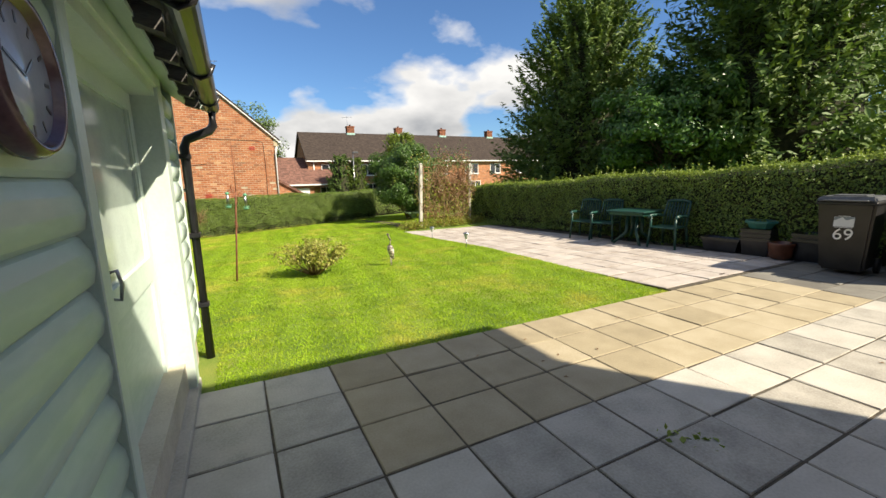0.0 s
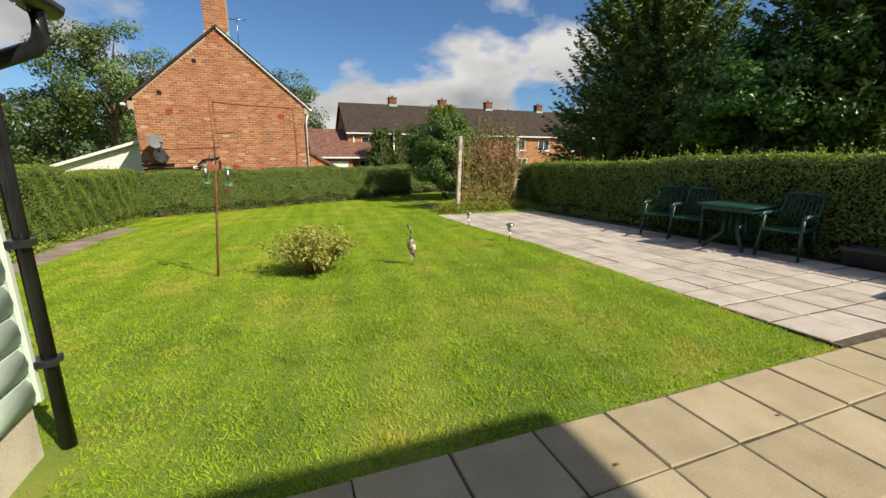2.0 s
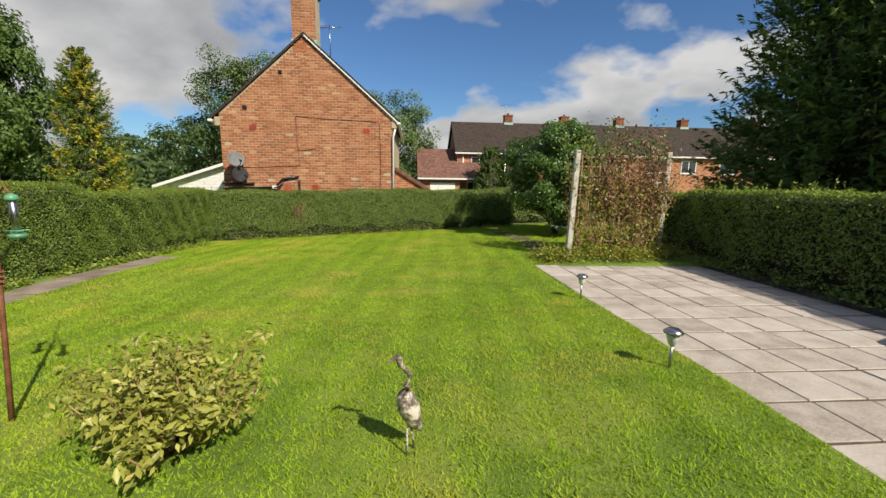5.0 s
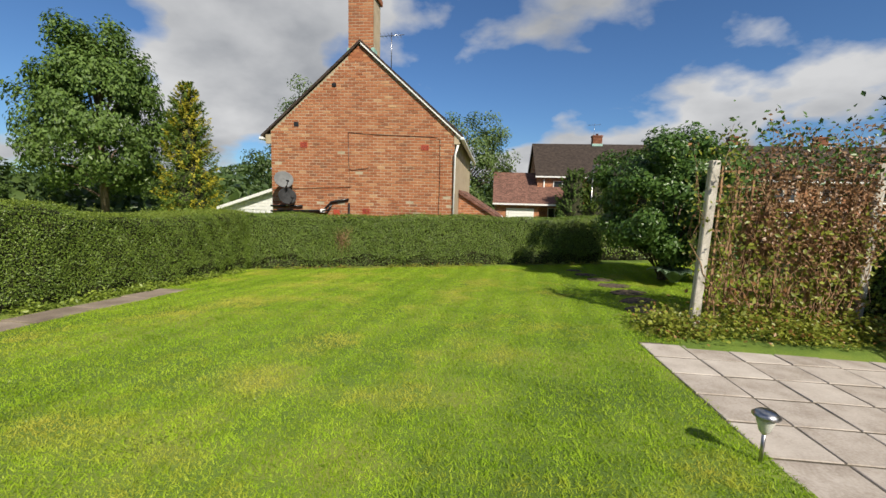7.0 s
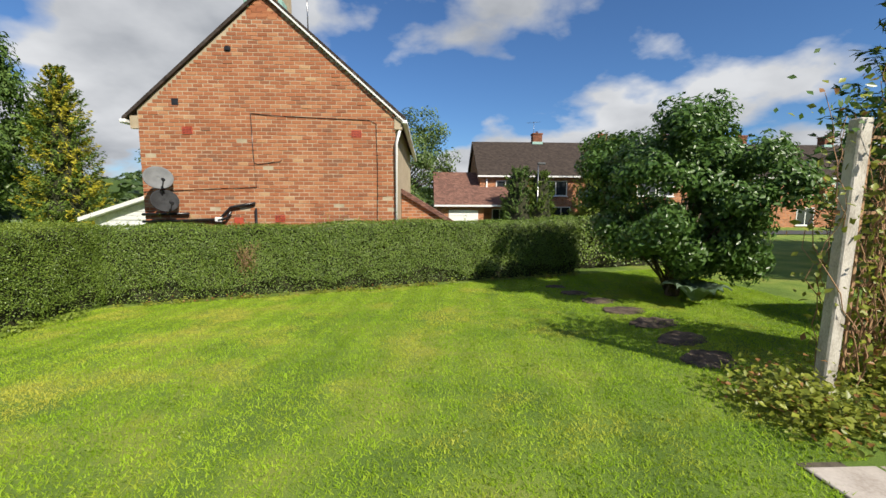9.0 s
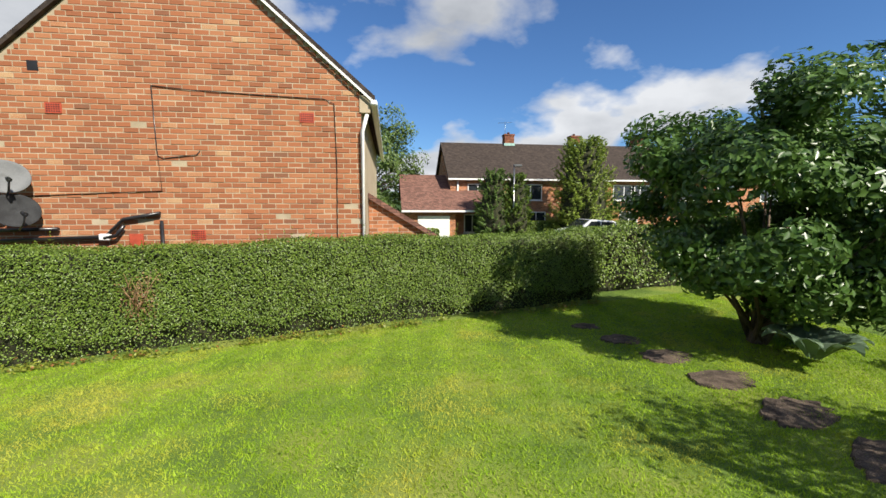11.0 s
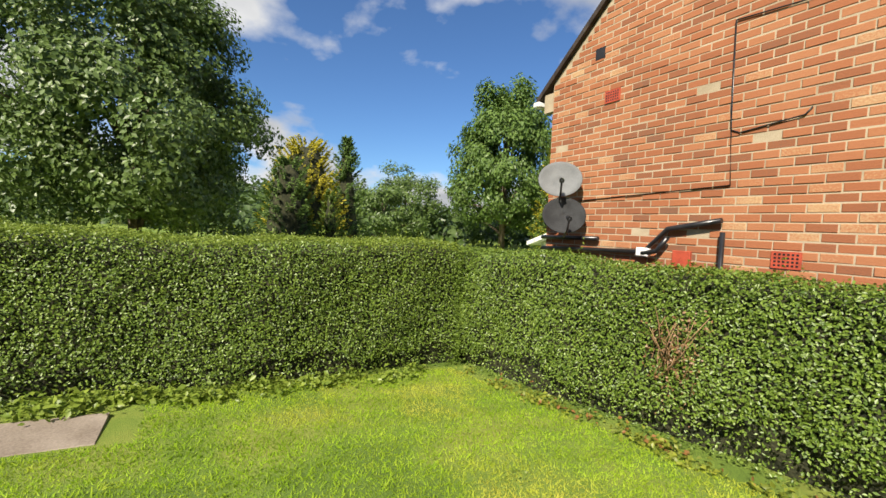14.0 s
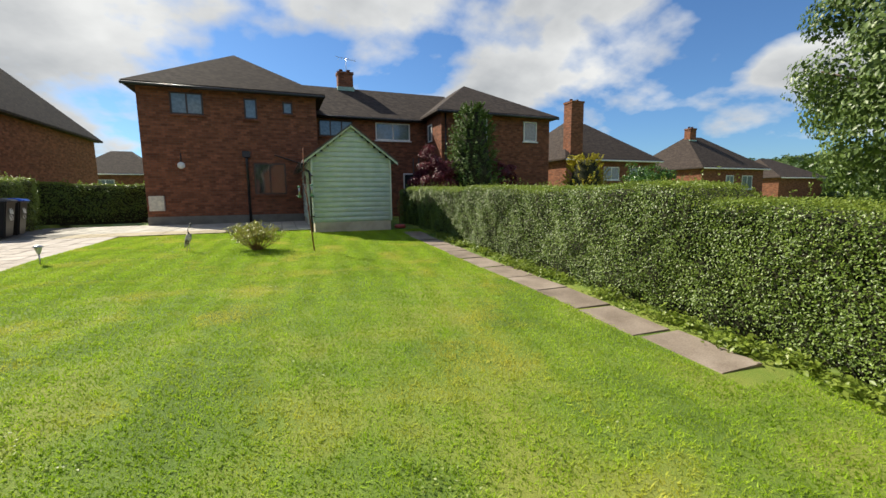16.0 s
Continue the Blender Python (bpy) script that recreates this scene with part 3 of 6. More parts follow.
# ---- trees ----
def tree(name, label, at, height, radius, n, leaf, material, seed, trunk_h=0.25, shape="round", aspect=0.5, droop=0.0, clumps=90, flat=1.0, second=None, lean=(0, 0), bark=None):
    r = np.random.default_rng(seed)
    t = thing(name, label, "tree" if height > 3.2 else "shrub", at)
    H = height
    bm = bmesh.new()
    tr = max(0.03, H * 0.016)
    if shape != "multi":
        tube_into(bm, [(0, 0, -0.2), (0.02 * H * lean[0], 0, H * 0.3), (0.01 * H, 0.01 * H, H * 0.6), (0, 0, H * 0.9)], [tr * 1.25, tr, tr * 0.6, tr * 0.15], 9)
    part("trunk", bm, bark or M_BARK, t) if shape != "multi" else bm.free()
    zc, zr = H * (1 + trunk_h) / 2, H * (1 - trunk_h) / 2
    # clump centres
    if shape == "cone":
        f = r.uniform(0, 1, clumps) ** 1.25
        prof = (1 - f) ** 0.58 * np.clip(0.72 + f * 3, 0, 1)
        rad = radius * prof * r.uniform(0.55, 1.02, clumps)
        a = r.uniform(0, 2 * np.pi, clumps)
        cc = np.stack([np.cos(a) * rad, np.sin(a) * rad, H * (trunk_h + (0.97 - trunk_h) * f)], 1)
        cs = radius * (0.30 * (1 - f) + 0.10)
        out = unit(np.stack([np.cos(a), np.sin(a), 0.35 + 0 * a], 1))
    else:
        v = unit(r.normal(0, 1, (clumps, 3)))
        rr = r.uniform(0.35, 1, clumps) ** 0.5
        cc = v * rr[:, None] * np.array([radius, radius, zr])
        wob = 1 + 0.22 * np.sin(v[:, 0] * 5 + seed) * np.cos(v[:, 1] * 4 + v[:, 2] * 3)
        cc *= wob[:, None]
        if shape == "egg":
            cc[:, :2] *= (1.1 - 0.45 * (cc[:, 2:3] / zr))
        cc[:, 2] += zc
        cs = np.full(clumps, radius * 0.24)
        out = v
    # limbs
    nl = min(18, clumps // 5)
    for i in range(nl):
        e = cc[i * (clumps // nl)]
        s = (0, 0, max(0.02, min(e[2] * 0.55, H * 0.5))) if shape != "multi" else (0.09 * math.cos(i * 2.4), 0.09 * math.sin(i * 2.4), 0)
        m_ = (e[0] * 0.45, e[1] * 0.45, (s[2] + e[2]) / 2 + 0.03 * H) if shape != "multi" else (e[0] * 0.42, e[1] * 0.42, e[2] * 0.5)
        part("limb", tube([s, m_, tuple(e)], [tr * 0.55, tr * 0.36, tr * 0.1], 6), bark or M_BARK, t)
    # foliage
    which = r.integers(0, clumps, n)
    g = r.normal(0, 1, (n, 3))
    g = unit(g) * (r.uniform(0, 1, (n, 1)) ** 0.45)
    c = cc[which] + g * cs[which][:, None] * np.array([1, 1, 0.72 * flat])
    if droop:
        c[:, 2] -= droop * 0.25 * np.abs(g[:, 0]) * cs[which]
    nn = out[which] * 0.6 + g * 0.7 + np.array([0, 0, 0.35])
    al = out[which] * np.array([1, 1, 0]) if shape == "cone" else None
    if second:
        k = r.uniform(0, 1, n) < second[1] * (0.4 + 1.2 * (c[:, 2] / H))
        leaves("crown", c[~k], nn[~k], leaf, material, t, aspect, 0.5, droop, None if al is None else al[~k], r)
        leaves("crown", c[k], nn[k], leaf, second[0], t, aspect, 0.5, droop, None if al is None else al[k], r)
    else:
        leaves("crown", c, nn, leaf, material, t, aspect, 0.5, droop, al, r)
    return t


def g0(x, y):
    return float(gz(np.array(x), np.array(y)))


TREES = [
    ("broadleaf_tree", "glossy green leafy tree between the conifers", (16.6, 11.2), 5.9, 2.7, 34000, 0.18, M_BROAD, 14, 0.02, "round", 0.5, 0.2, 130, 1.0, None),
    ("shrub", "dense glossy green garden shrub by the trellis", (6.82, 16.6), 3.1, 1.52, 46000, 0.095, M_LILAC, 15, 0.10, "multi", 0.5, 0.4, 110, 1.0, None),
    ("silver_birch", "large silvery green birch beyond the hedge", (-11.3, 13.4), 7.9, 2.45, 84000, 0.115, M_BIRCH, 16, 0.10, "egg", 0.6, 0.8, 210, 1.2, None),
    ("weeping_birch", "tall weeping birch with grey green foliage", (-33.5, 42.0), 17.6, 4.6, 44000, 0.37, M_BIRCH, 21, 0.08, "egg", 0.5, 1.6, 240, 1.5, (M_CONIFER, 0.85)),
    ("broadleaf_tree", "leafy tree behind the brick house", (0.5, 44.0), 9.8, 4.0, 14000, 0.24, M_BIRCH, 23, 0.15, "round", 0.5, 0.3, 90, 1.0, None),
    ("copper_shrub", "dark red leaved shrub by the brick house", (-6.3, -1.4), 3.0, 1.25, 14000, 0.10, M_RED, 28, 0.02, "multi", 0.5, 0.2, 70, 1.0, None),
    ("copper_shrub", "dark red leaved shrub by the brick house", (-9.4, -1.6), 2.9, 1.1, 12000, 0.10, M_RED, 29, 0.02, "multi", 0.5, 0.2, 70, 1.0, None),
    ("shrub", "fresh green shrub beyond the hedge", (-13.8, 3.4), 2.4, 1.1, 6000, 0.12, M_BROAD, 31, 0.0, "multi", 0.5, 0.2, 80, 1.0, None),
    ("broadleaf_tree", "dark leafy tree in the valley", (-45, 36), 9.0, 5.0, 9000, 0.36, M_BIRCH, 32, 0.05, "round", 0.5, 0.3, 70, 1.0, None),
    ("broadleaf_tree", "dark leafy tree in the valley", (-30, 27), 5.5, 3.2, 9000, 0.26, M_BIRCH, 33, 0.02, "round", 0.5, 0.3, 70, 1.0, None),
    ("broadleaf_tree", "dark leafy tree in the valley", (-18, 50), 9.0, 5.0, 9000, 0.36, M_WOOD_FAR, 34, 0.05, "round", 0.5, 0.3, 70, 1.0, None),
    ("broadleaf_tree", "tall airy tree behind the gable house", (-12.8, 47.0), 13.5, 5.0, 16000, 0.28, M_BIRCH, 36, 0.25, "round", 0.5, 0.4, 80, 1.0, None),
    ("broadleaf_tree", "leafy tree beside the tiled garage", (0.0, 33.0), 4.2, 2.0, 8000, 0.2, M_BIRCH, 35, 0.05, "round", 0.5, 0.3, 70, 1.0, None),
]
for nm, lab, (tx, ty), hh, rad, cnt, lf, mt, sd, th, shp, asp, drp, cl, fl, sec in TREES:
    tree(nm, lab, (tx, ty, g0(tx, ty)), hh, rad, cnt, lf, mt, sd, th, shp, asp, drp, cl, fl, sec)


def conifer(name, label, at, height, radius, boughs, per, leaf, material, seed, second=None, pointed=0.75, low=0.03, core=0.48):
    """A conifer of many upswept boughs, their sprays standing out ragged from a core coloured dark as shade."""
    r = np.random.default_rng(seed)
    t = thing(name, label, "tree", at)
    part("trunk", tube([(0, 0, -0.2), (0, 0, height * 0.5), (0, 0, height * 0.95)], [height * 0.022, height * 0.014, 0.02], 9), M_BARK, t)

    def prof(f):
        return radius * np.clip(1 - f, 0.0, 1) ** pointed * np.clip(0.70 + f * 2.2, 0, 1)

    rows = np.linspace(low, 0.93, 12)
    if pointed < 0.41:
        core = 0.70
    # solid turned core, its dark colour stands for shade between the boughs
    part("branch_core", lathe([(max(0.02, float(prof(f)) * core), height * float(f)) for f in rows], 14), M_INNER_SHADE, t, "solid fill for inner branches, coloured dark as shade")
    f = low + (0.985 - low) * r.uniform(0, 1, boughs) ** 1.15
    a = r.uniform(0, 2 * np.pi, boughs)
    ln = prof(f) * r.uniform(0.78, 1.12, boughs) + 0.02 * height
    rise = r.normal(0.28, 0.12, boughs) + 0.5 * f
    k = r.uniform(0, 1, (boughs, per)) ** 0.62
    rad = ln[:, None] * k
    w = (0.035 * height * (1 - f)[:, None] + 0.012 * height) * (1.15 - k)
    g = r.normal(0, 1, (boughs, per, 3)) * w[..., None] * np.array([0.75, 0.75, 0.55])
    ca, sa = np.cos(a)[:, None], np.sin(a)[:, None]
    c = np.stack([ca * rad, sa * rad, height * f[:, None] - rise.mean() * ln[:, None] * 0.6 + rise[:, None] * rad * k + 0 * ca], -1) + g
    c[..., 2] = np.clip(c[..., 2], 0.05, height * 1.02)
    out = np.stack([ca + 0 * k, sa + 0 * k, rise[:, None] + 0 * k], -1)
    keep = (k > 0.35).reshape(-1)
    c, out = c.reshape(-1, 3)[keep], out.reshape(-1, 3)[keep]
    tone = np.repeat(r.uniform(0, 1, boughs), per)[keep]
    nn = np.stack([out[:, 0] * 0.4, out[:, 1] * 0.4, 0 * out[:, 0] + 0.8], 1)
    pick = tone < (second[1] if second else 0)
    leaves("crown", c[~pick], nn[~pick], leaf, material, t, 0.3, 0.5, 0.0, out[~pick], r)
    if second:
        leaves("crown", c[pick], nn[pick], leaf, second[0], t, 0.3, 0.5, 0.0, out[pick], r)
    return t


CONIFERS = [
    ("conifer", "tall dark green conifer behind the hedge", (20.6, 20.0), 12.4, 5.9, 1150, 68, 0.36, M_CONIFER, 11, (M_CONIFER_L, 0.4), 0.42),
    ("conifer", "broad dark conifer towering over the hedge", (20.8, 9.2), 14.6, 5.6, 1250, 68, 0.37, M_CONIFER, 12, (M_CONIFER_L, 0.25), 0.42),
    ("conifer", "broad dark conifer with ragged branch ends", (28.0, 11.0), 14.0, 5.0, 500, 45, 0.45, M_CONIFER, 13, None, 0.55),
    ("golden_conifer", "bright golden yellow rounded conifer", (-19.3, 18.9), 5.7, 2.1, 520, 48, 0.19, M_GOLD, 17, None, 0.36),
    ("conifer", "rounded dark green conifer before the golden one", (-17.2, 17.8), 4.4, 1.35, 340, 44, 0.16, M_CONIFER, 18, None, 0.36),
    ("conifer", "slim dark green pointed conifer", (-22.5, 21.8), 7.0, 1.9, 340, 40, 0.2, M_CONIFER, 19, None, 0.8),
    ("conifer", "low greenish yellow conifer", (-16.2, 19.3), 3.3, 0.8, 200, 30, 0.12, M_CONIFER_L, 20, None, 0.6),
    ("golden_conifer", "narrow yellow green conifer", (-22.7, 39.6), 11.4, 2.7, 560, 48, 0.28, M_CONIFER_L, 22, (M_GOLD, 0.4), 0.55),
    ("conifer", "clipped dark conifer by the road", (8.5, 36.5), 4.0, 1.25, 300, 44, 0.18, M_CONIFER, 24, None, 0.3),
    ("conifer", "clipped bronze green conifer by the road", (9.9, 36.4), 3.8, 1.1, 260, 44, 0.18, M_CONIFER_L, 25, None, 0.3),
    ("conifer", "large rounded yellow green conifer by the road", (14.3, 36.6), 5.9, 2.25, 620, 48, 0.22, M_PRIVET_TOP, 26, None, 0.34),
    ("conifer", "dark green columnar conifer beyond the hedge", (-7.6, -0.6), 5.0, 1.45, 480, 46, 0.15, M_CONIFER, 27, None, 0.38),
    ("golden_shrub", "golden yellow clipped shrub beyond the hedge", (-12.6, 1.0), 2.75, 1.25, 300, 44, 0.13, M_GOLD, 30, None, 0.3),
]
for nm, lab, (tx, ty), hh, rad, cnt, per, lf, mt, sd, sec, ptd in CONIFERS:
    conifer(nm, lab, (tx, ty, g0(tx, ty)), hh, rad, cnt, per, lf, mt, sd, sec, ptd)


# ---- wooded hills in the distance ----
def woods(name, label, n, r0, r1, a0, a1, h, seed, size, k, leaf):
    r = np.random.default_rng(seed)
    a, d = r.uniform(a0, a1, n), r.uniform(r0, r1, n)
    x, y = np.cos(a) * d, np.sin(a) * d
    rise = h * (0.55 + 0.3 * np.sin(a * 5 + seed) + 0.15 * np.sin(a * 13)) * (d - r0) / (r1 - r0)
    z = gz(x, y) + rise
    g = unit(r.normal(0, 1, (n, k, 3)))
    g[..., 2] = np.abs(g[..., 2])
    c = np.stack([x, y, z], 1)[:, None] + g * size * r.uniform(0.5, 1.2, (n, 1, 1))
    w = thing(name, label, "woodland")
    leaves("foliage", c.reshape(-1, 3), g.reshape(-1, 3) + np.array([0, 0, 0.3]), leaf, M_WOOD_FAR, w, 0.7, 0.5, rng=r)
    return w


woods("woodland", "distant dark wooded hillside beyond the gardens", 800, 58, 170, 0.9, 3.6, 9, 41, 4.4, 80, 1.15)
woods("woodland", "far wooded ridge on the horizon", 1300, 350, 700, 0.5, 3.7, 68, 42, 13.0, 34, 6.0)


# ---- houses ----
def window_on(parent, u0, u1, z0, z1, axis, at, sign, frame_mat, lights=2, pane=None, sill=True):
    """A window in a wall that faces sign along an axis; the wall's face lies at 'at'."""
    w = 0.06
    lo, hi = (at - 0.05, at + 0.03) if sign > 0 else (at - 0.03, at + 0.05)

    def bxx(bm, a, b, c, d, e, f):
        return bx(bm, a, b, e, f, c, d) if axis == "y" else bx(bm, e, f, a, b, c, d)

    bm = bmesh.new()
    bxx(bm, u0, u1, z0, z0 + w, lo, hi); bxx(bm, u0, u1, z1 - w, z1, lo, hi)
    bxx(bm, u0, u0 + w, z0 + w, z1 - w, lo, hi); bxx(bm, u1 - w, u1, z0 + w, z1 - w, lo, hi)
    for i in range(1, lights):
        c = u0 + (u1 - u0) * i / lights
        bxx(bm, c - w / 2, c + w / 2, z0 + w, z1 - w, lo, hi)
    win = part("window", bm, frame_mat, parent, "brown framed window" if frame_mat is M_BROWN else "white framed window")
    for i in range(lights):
        a, b = u0 + (u1 - u0) * i / lights + w / 2, u0 + (u1 - u0) * (i + 1) / lights - w / 2
        part("pane", bxx(bmesh.new(), a, b, z0 + w / 2, z1 - w / 2, at + sign * 0.004 - 0.003, at + sign * 0.004 + 0.003), pane or M_PANE, win)
    if sill:
        s0, s1 = (at, at + 0.09) if sign > 0 else (at - 0.09, at)
        part("sill", bxx(bmesh.new(), u0 - 0.06, u1 + 0.06, z0 - 0.06, z0 - 0.004, s0, s1), frame_mat if frame_mat is M_WHITE else M_BRICK_OWN, win)
    return win


def hip_roof(x0, x1, y0, y1, z, ridge, over=0.35, th=0.1):
    """Hipped roof; ridge is ((xa, ya), (xb, yb), height)."""
    (xa, ya), (xb, yb), h = ridge
    e = [(x0 - over, y0 - over, z), (x1 + over, y0 - over, z), (x1 + over, y1 + over, z), (x0 - over, y1 + over, z)]
    bm = bmesh.new()
    v = [bm.verts.new(p) for p in e]
    lo = [bm.verts.new((p[0], p[1], p[2] - th)) for p in e]
    a, b = bm.verts.new((xa, ya, h)), bm.verts.new((xb, yb, h)) if (xa, ya) != (xb, yb) else None
    if b is None:
        for i in range(4):
            bm.faces.new((v[i], v[(i + 1) % 4], a))
    elif abs(xa - xb) > abs(ya - yb):
        bm.faces.new((v[0], v[1], b, a)); bm.faces.new((v[1], v[2], b)); bm.faces.new((v[2], v[3], a, b)); bm.faces.new((v[3], v[0], a))
    else:
        bm.faces.new((v[0], v[1], a)); bm.faces.new((v[1], v[2], b, a)); bm.faces.new((v[2], v[3], b)); bm.faces.new((v[3], v[0], a, b))
    for i in range(4):
        j = (i + 1) % 4
        bm.faces.new((v[i], lo[i], lo[j], v[j]))
    bm.faces.new(lo)
    bmesh.ops.recalc_face_normals(bm, faces=bm.faces)
    return bm


def chimney(parent, x0, x1, y0, y1, z0, z1, material, pots=2):
    st = bx(box(x0, x1, y0, y1, z0, z1 - 0.12), x0 - 0.04, x1 + 0.04, y0 - 0.04, y1 + 0.04, z1 - 0.12, z1)
    c = part("chimney", st, material, parent)
    part("flashing", box(x0 - 0.05, x1 + 0.05, y0 - 0.05, y1 + 0.05, z0 + 0.25, z0 + 0.45), plain("verdigris_lead", (0.30, 0.47, 0.42), 0.7), c, "pale green lead flashing")
    for i in range(pots):
        x = x0 + (x1 - x0) * (i + 0.5) / pots
        bm = lathe([(0.10, z1), (0.09, z1 + 0.12), (0.11, z1 + 0.14), (0.11, z1 + 0.17)], 12)
        bmesh.ops.translate(bm, verts=bm.verts, vec=(x, (y0 + y1) / 2, 0))
        part("chimney_pot", bm, M_TERRA, c)
    return c


def aerial(parent, x, y, z, size=0.8):
    bm = tube([(x, y, z - 0.6), (x, y, z + size)], 0.015, 6)
    tube_into(bm, [(x - size * 0.7, y, z + size * 0.8), (x + size * 0.7, y + 0.1, z + size * 0.95)], 0.012, 5)
    for k in range(6):
        q = -0.6 + 0.22 * k
        tube_into(bm, [(x + q * size, y - 0.2, z + size * 0.87), (x + q * size, y + 0.25, z + size * 0.87)], 0.007, 4)
    return part("aerial", bm, M_STEEL, parent, "thin metal television aerial")


def gutter(parent, x0, x1, y, z, material=None):
    bm = tube([(x0, y, z), (x1, y, z)], 0.055, 8)
    return part("gutter", bm, material or M_BLACK, parent)


# own house: a wing with a hipped roof, its recessed middle, and the next wing
YB = -2.25
own = thing("house", "shaded brown brick house with hipped tiled roof", "house")
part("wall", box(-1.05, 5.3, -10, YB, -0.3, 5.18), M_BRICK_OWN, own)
part("roof", hip_roof(-1.05, 5.3, -11, YB, 5.25, ((2.15, -7.2), (2.15, -4.9), 7.35)), M_TILE, own)
gutter(own, -1.4, 5.65, YB + 0.4, 5.14)
for a, b, c, d, l, p in ((3.15, 4.25, 4.2, 5.02, 2, M_PANE_L), (1.25, 1.72, 4.15, 4.95, 1, M_PANE_L), (-0.1, 0.28, 4.42, 4.9, 1, M_PANE_L), (0.30, 1.52, 1.15, 2.42, 2, M_PANE)):
    window_on(own, a, b, c, d, "y", YB, 1, M_BROWN, l, p)
part("plinth", box(-1.05, 5.31, YB, YB + 0.03, -0.3, 0.32), M_SLAB_DARK, own)
part("meter_box", box(4.7, 5.2, YB, YB + 0.16, 0.55, 1.12, 0.012), plain("cream_plastic", (0.62, 0.57, 0.47), 0.5), own, "cream meter box")
part("soil_pipe", tube([(1.75, YB + 0.08, -0.1), (1.75, YB + 0.08, 2.5), (1.75, YB + 0.08, 2.7)], 0.05, 10), M_BLACK, own)
part("hopper", box(1.6, 1.9, YB + 0.01, YB + 0.17, 2.62, 2.88, 0.02), M_BLACK, own)
part("waste_pipe", tube([(-0.75, YB + 0.07, 2.3), (0.7, YB + 0.07, 2.75)], 0.025, 8), M_BLACK, own)
part("lamp_bracket", tube([(4.05, YB + 0.02, 2.75), (4.05, YB + 0.05, 2.3)], 0.02, 8), M_BLACK, own)
bm = lathe([(0.02, 0), (0.13, 0.05), (0.13, 0.1), (0.02, 0.14)], 14)
bmesh.ops.transform(bm, matrix=pose(4.05, YB + 0.14, 2.28, 90, 0, 0), verts=bm.verts)
part("outdoor_lamp", bm, M_WHITE, own, "round white bulkhead lamp")
mid = thing("house", "recessed middle of the brick terrace with a long tiled roof", "house")
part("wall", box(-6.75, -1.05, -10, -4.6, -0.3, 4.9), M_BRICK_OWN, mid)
part("roof", prism([(-10.6, 4.85), (-7.4, 6.95), (-4.25, 4.9), (-4.25, 4.8), (-10.6, 4.75)], "x", -9.0, 1.5), M_TILE, mid)
gutter(mid, -6.7, -1.1, -4.2, 4.82)
window_on(mid, -2.95, -1.35, 3.95, 4.72, "y", -4.6, 1, M_BROWN, 3, M_PANE_L)
window_on(mid, -5.9, -4.1, 3.85, 4.72, "y", -4.6, 1, M_WHITE, 2, M_PANE_L)
window_on(mid, -6.5, -5.5, 0.3, 2.2, "y", -4.6, 1, M_WHITE, 1)
chimney(mid, -3.5, -2.7, -7.7, -7.1, 6.5, 7.75, M_BRICK_OWN)
aerial(mid, -3.2, -7.4, 7.8)
part("ladder", bx(bx(box(-6.35, -6.3, -4.5, -4.46, 0, 3.0), -6.05, -6.0, -4.5, -4.46, 0, 3.0), -6.3, -6.05, -4.5, -4.46, 1.4, 1.44), M_TIMBER, mid)
wing = thing("house", "brick wing with a pyramid tiled roof and white windows", "house")
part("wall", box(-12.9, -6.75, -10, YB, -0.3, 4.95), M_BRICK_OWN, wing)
part("roof", hip_roof(-12.9, -6.75, -10, YB, 5.02, ((-9.2, -6.6), (-9.2, -5.0), 7.0)), M_TILE, wing)
gutter(wing, -13.2, -6.4, YB + 0.4, 4.92)
window_on(wing, -9.2, -8.0, 3.75, 4.75, "y", YB, 1, M_WHITE, 1, M_PANE_L)
window_on(wing, -12.1, -11.3, 3.75, 4.75, "y", YB, 1, M_WHITE, 1, M_PANE_L)
window_on(wing, -4.1, -3.5, 3.75, 4.6, "x", -6.75, 1, M_WHITE, 1, M_PANE_L, False)
part("downpipe", tube([(-6.95, YB + 0.06, 0), (-6.95, YB + 0.06, 4.9)], 0.04, 8), M_BLACK, wing)


def villa(label, x0, x1, y0, y1, ze, zr, chim=None, windows=()):
    v = thing("house", label, "house", group="hip roofed brick houses")
    part("wall", box(x0, x1, y0, y1, -0.5, ze), M_BRICK_OWN, v)
    cx, cy = (x0 + x1) / 2, (y0 + y1) / 2
    part("roof", hip_roof(x0, x1, y0, y1, ze + 0.05, ((cx - 1.0, cy), (cx + 1.0, cy), zr)), M_TILE, v)
    gutter(v, x0 - 0.3, x1 + 0.3, y1 + 0.38, ze - 0.05, M_WHITE)
    if chim:
        chimney(v, *chim, M_BRICK_OWN)
    for a, b, c, d in windows:
        window_on(v, a, b, c, d, "y", y1, 1, M_WHITE, 2, M_PANE_L)
    return v


villa("brick house with hipped tiled roof and a tall chimney", -25.5, -17.4, -15, -6.5, 3.35, 6.6, (-18.8, -17.8, -7.4, -6.6, 3.0, 7.2), ((-24.6, -23.0, 1.6, 2.9), (-22, -20.6, 2.0, 2.9)))
villa("brick house with hipped tiled roof", -40.5, -32.5, -16, -8.0, 3.1, 6.3, (-36, -35.2, -12, -11.4, 5.5, 7.0), ((-39, -37.6, 1.3, 2.5), (-36.5, -35.5, 1.3, 2.5)))
villa("far brick house with hipped tiled roof", -58, -50, -20, -12, 2.6, 5.0)
villa("dark brick house beyond the tall hedge", 11.2, 18.0, -16, -4.4, 4.65, 8.2, None, ((11.9, 12.7, 1.6, 2.5),))
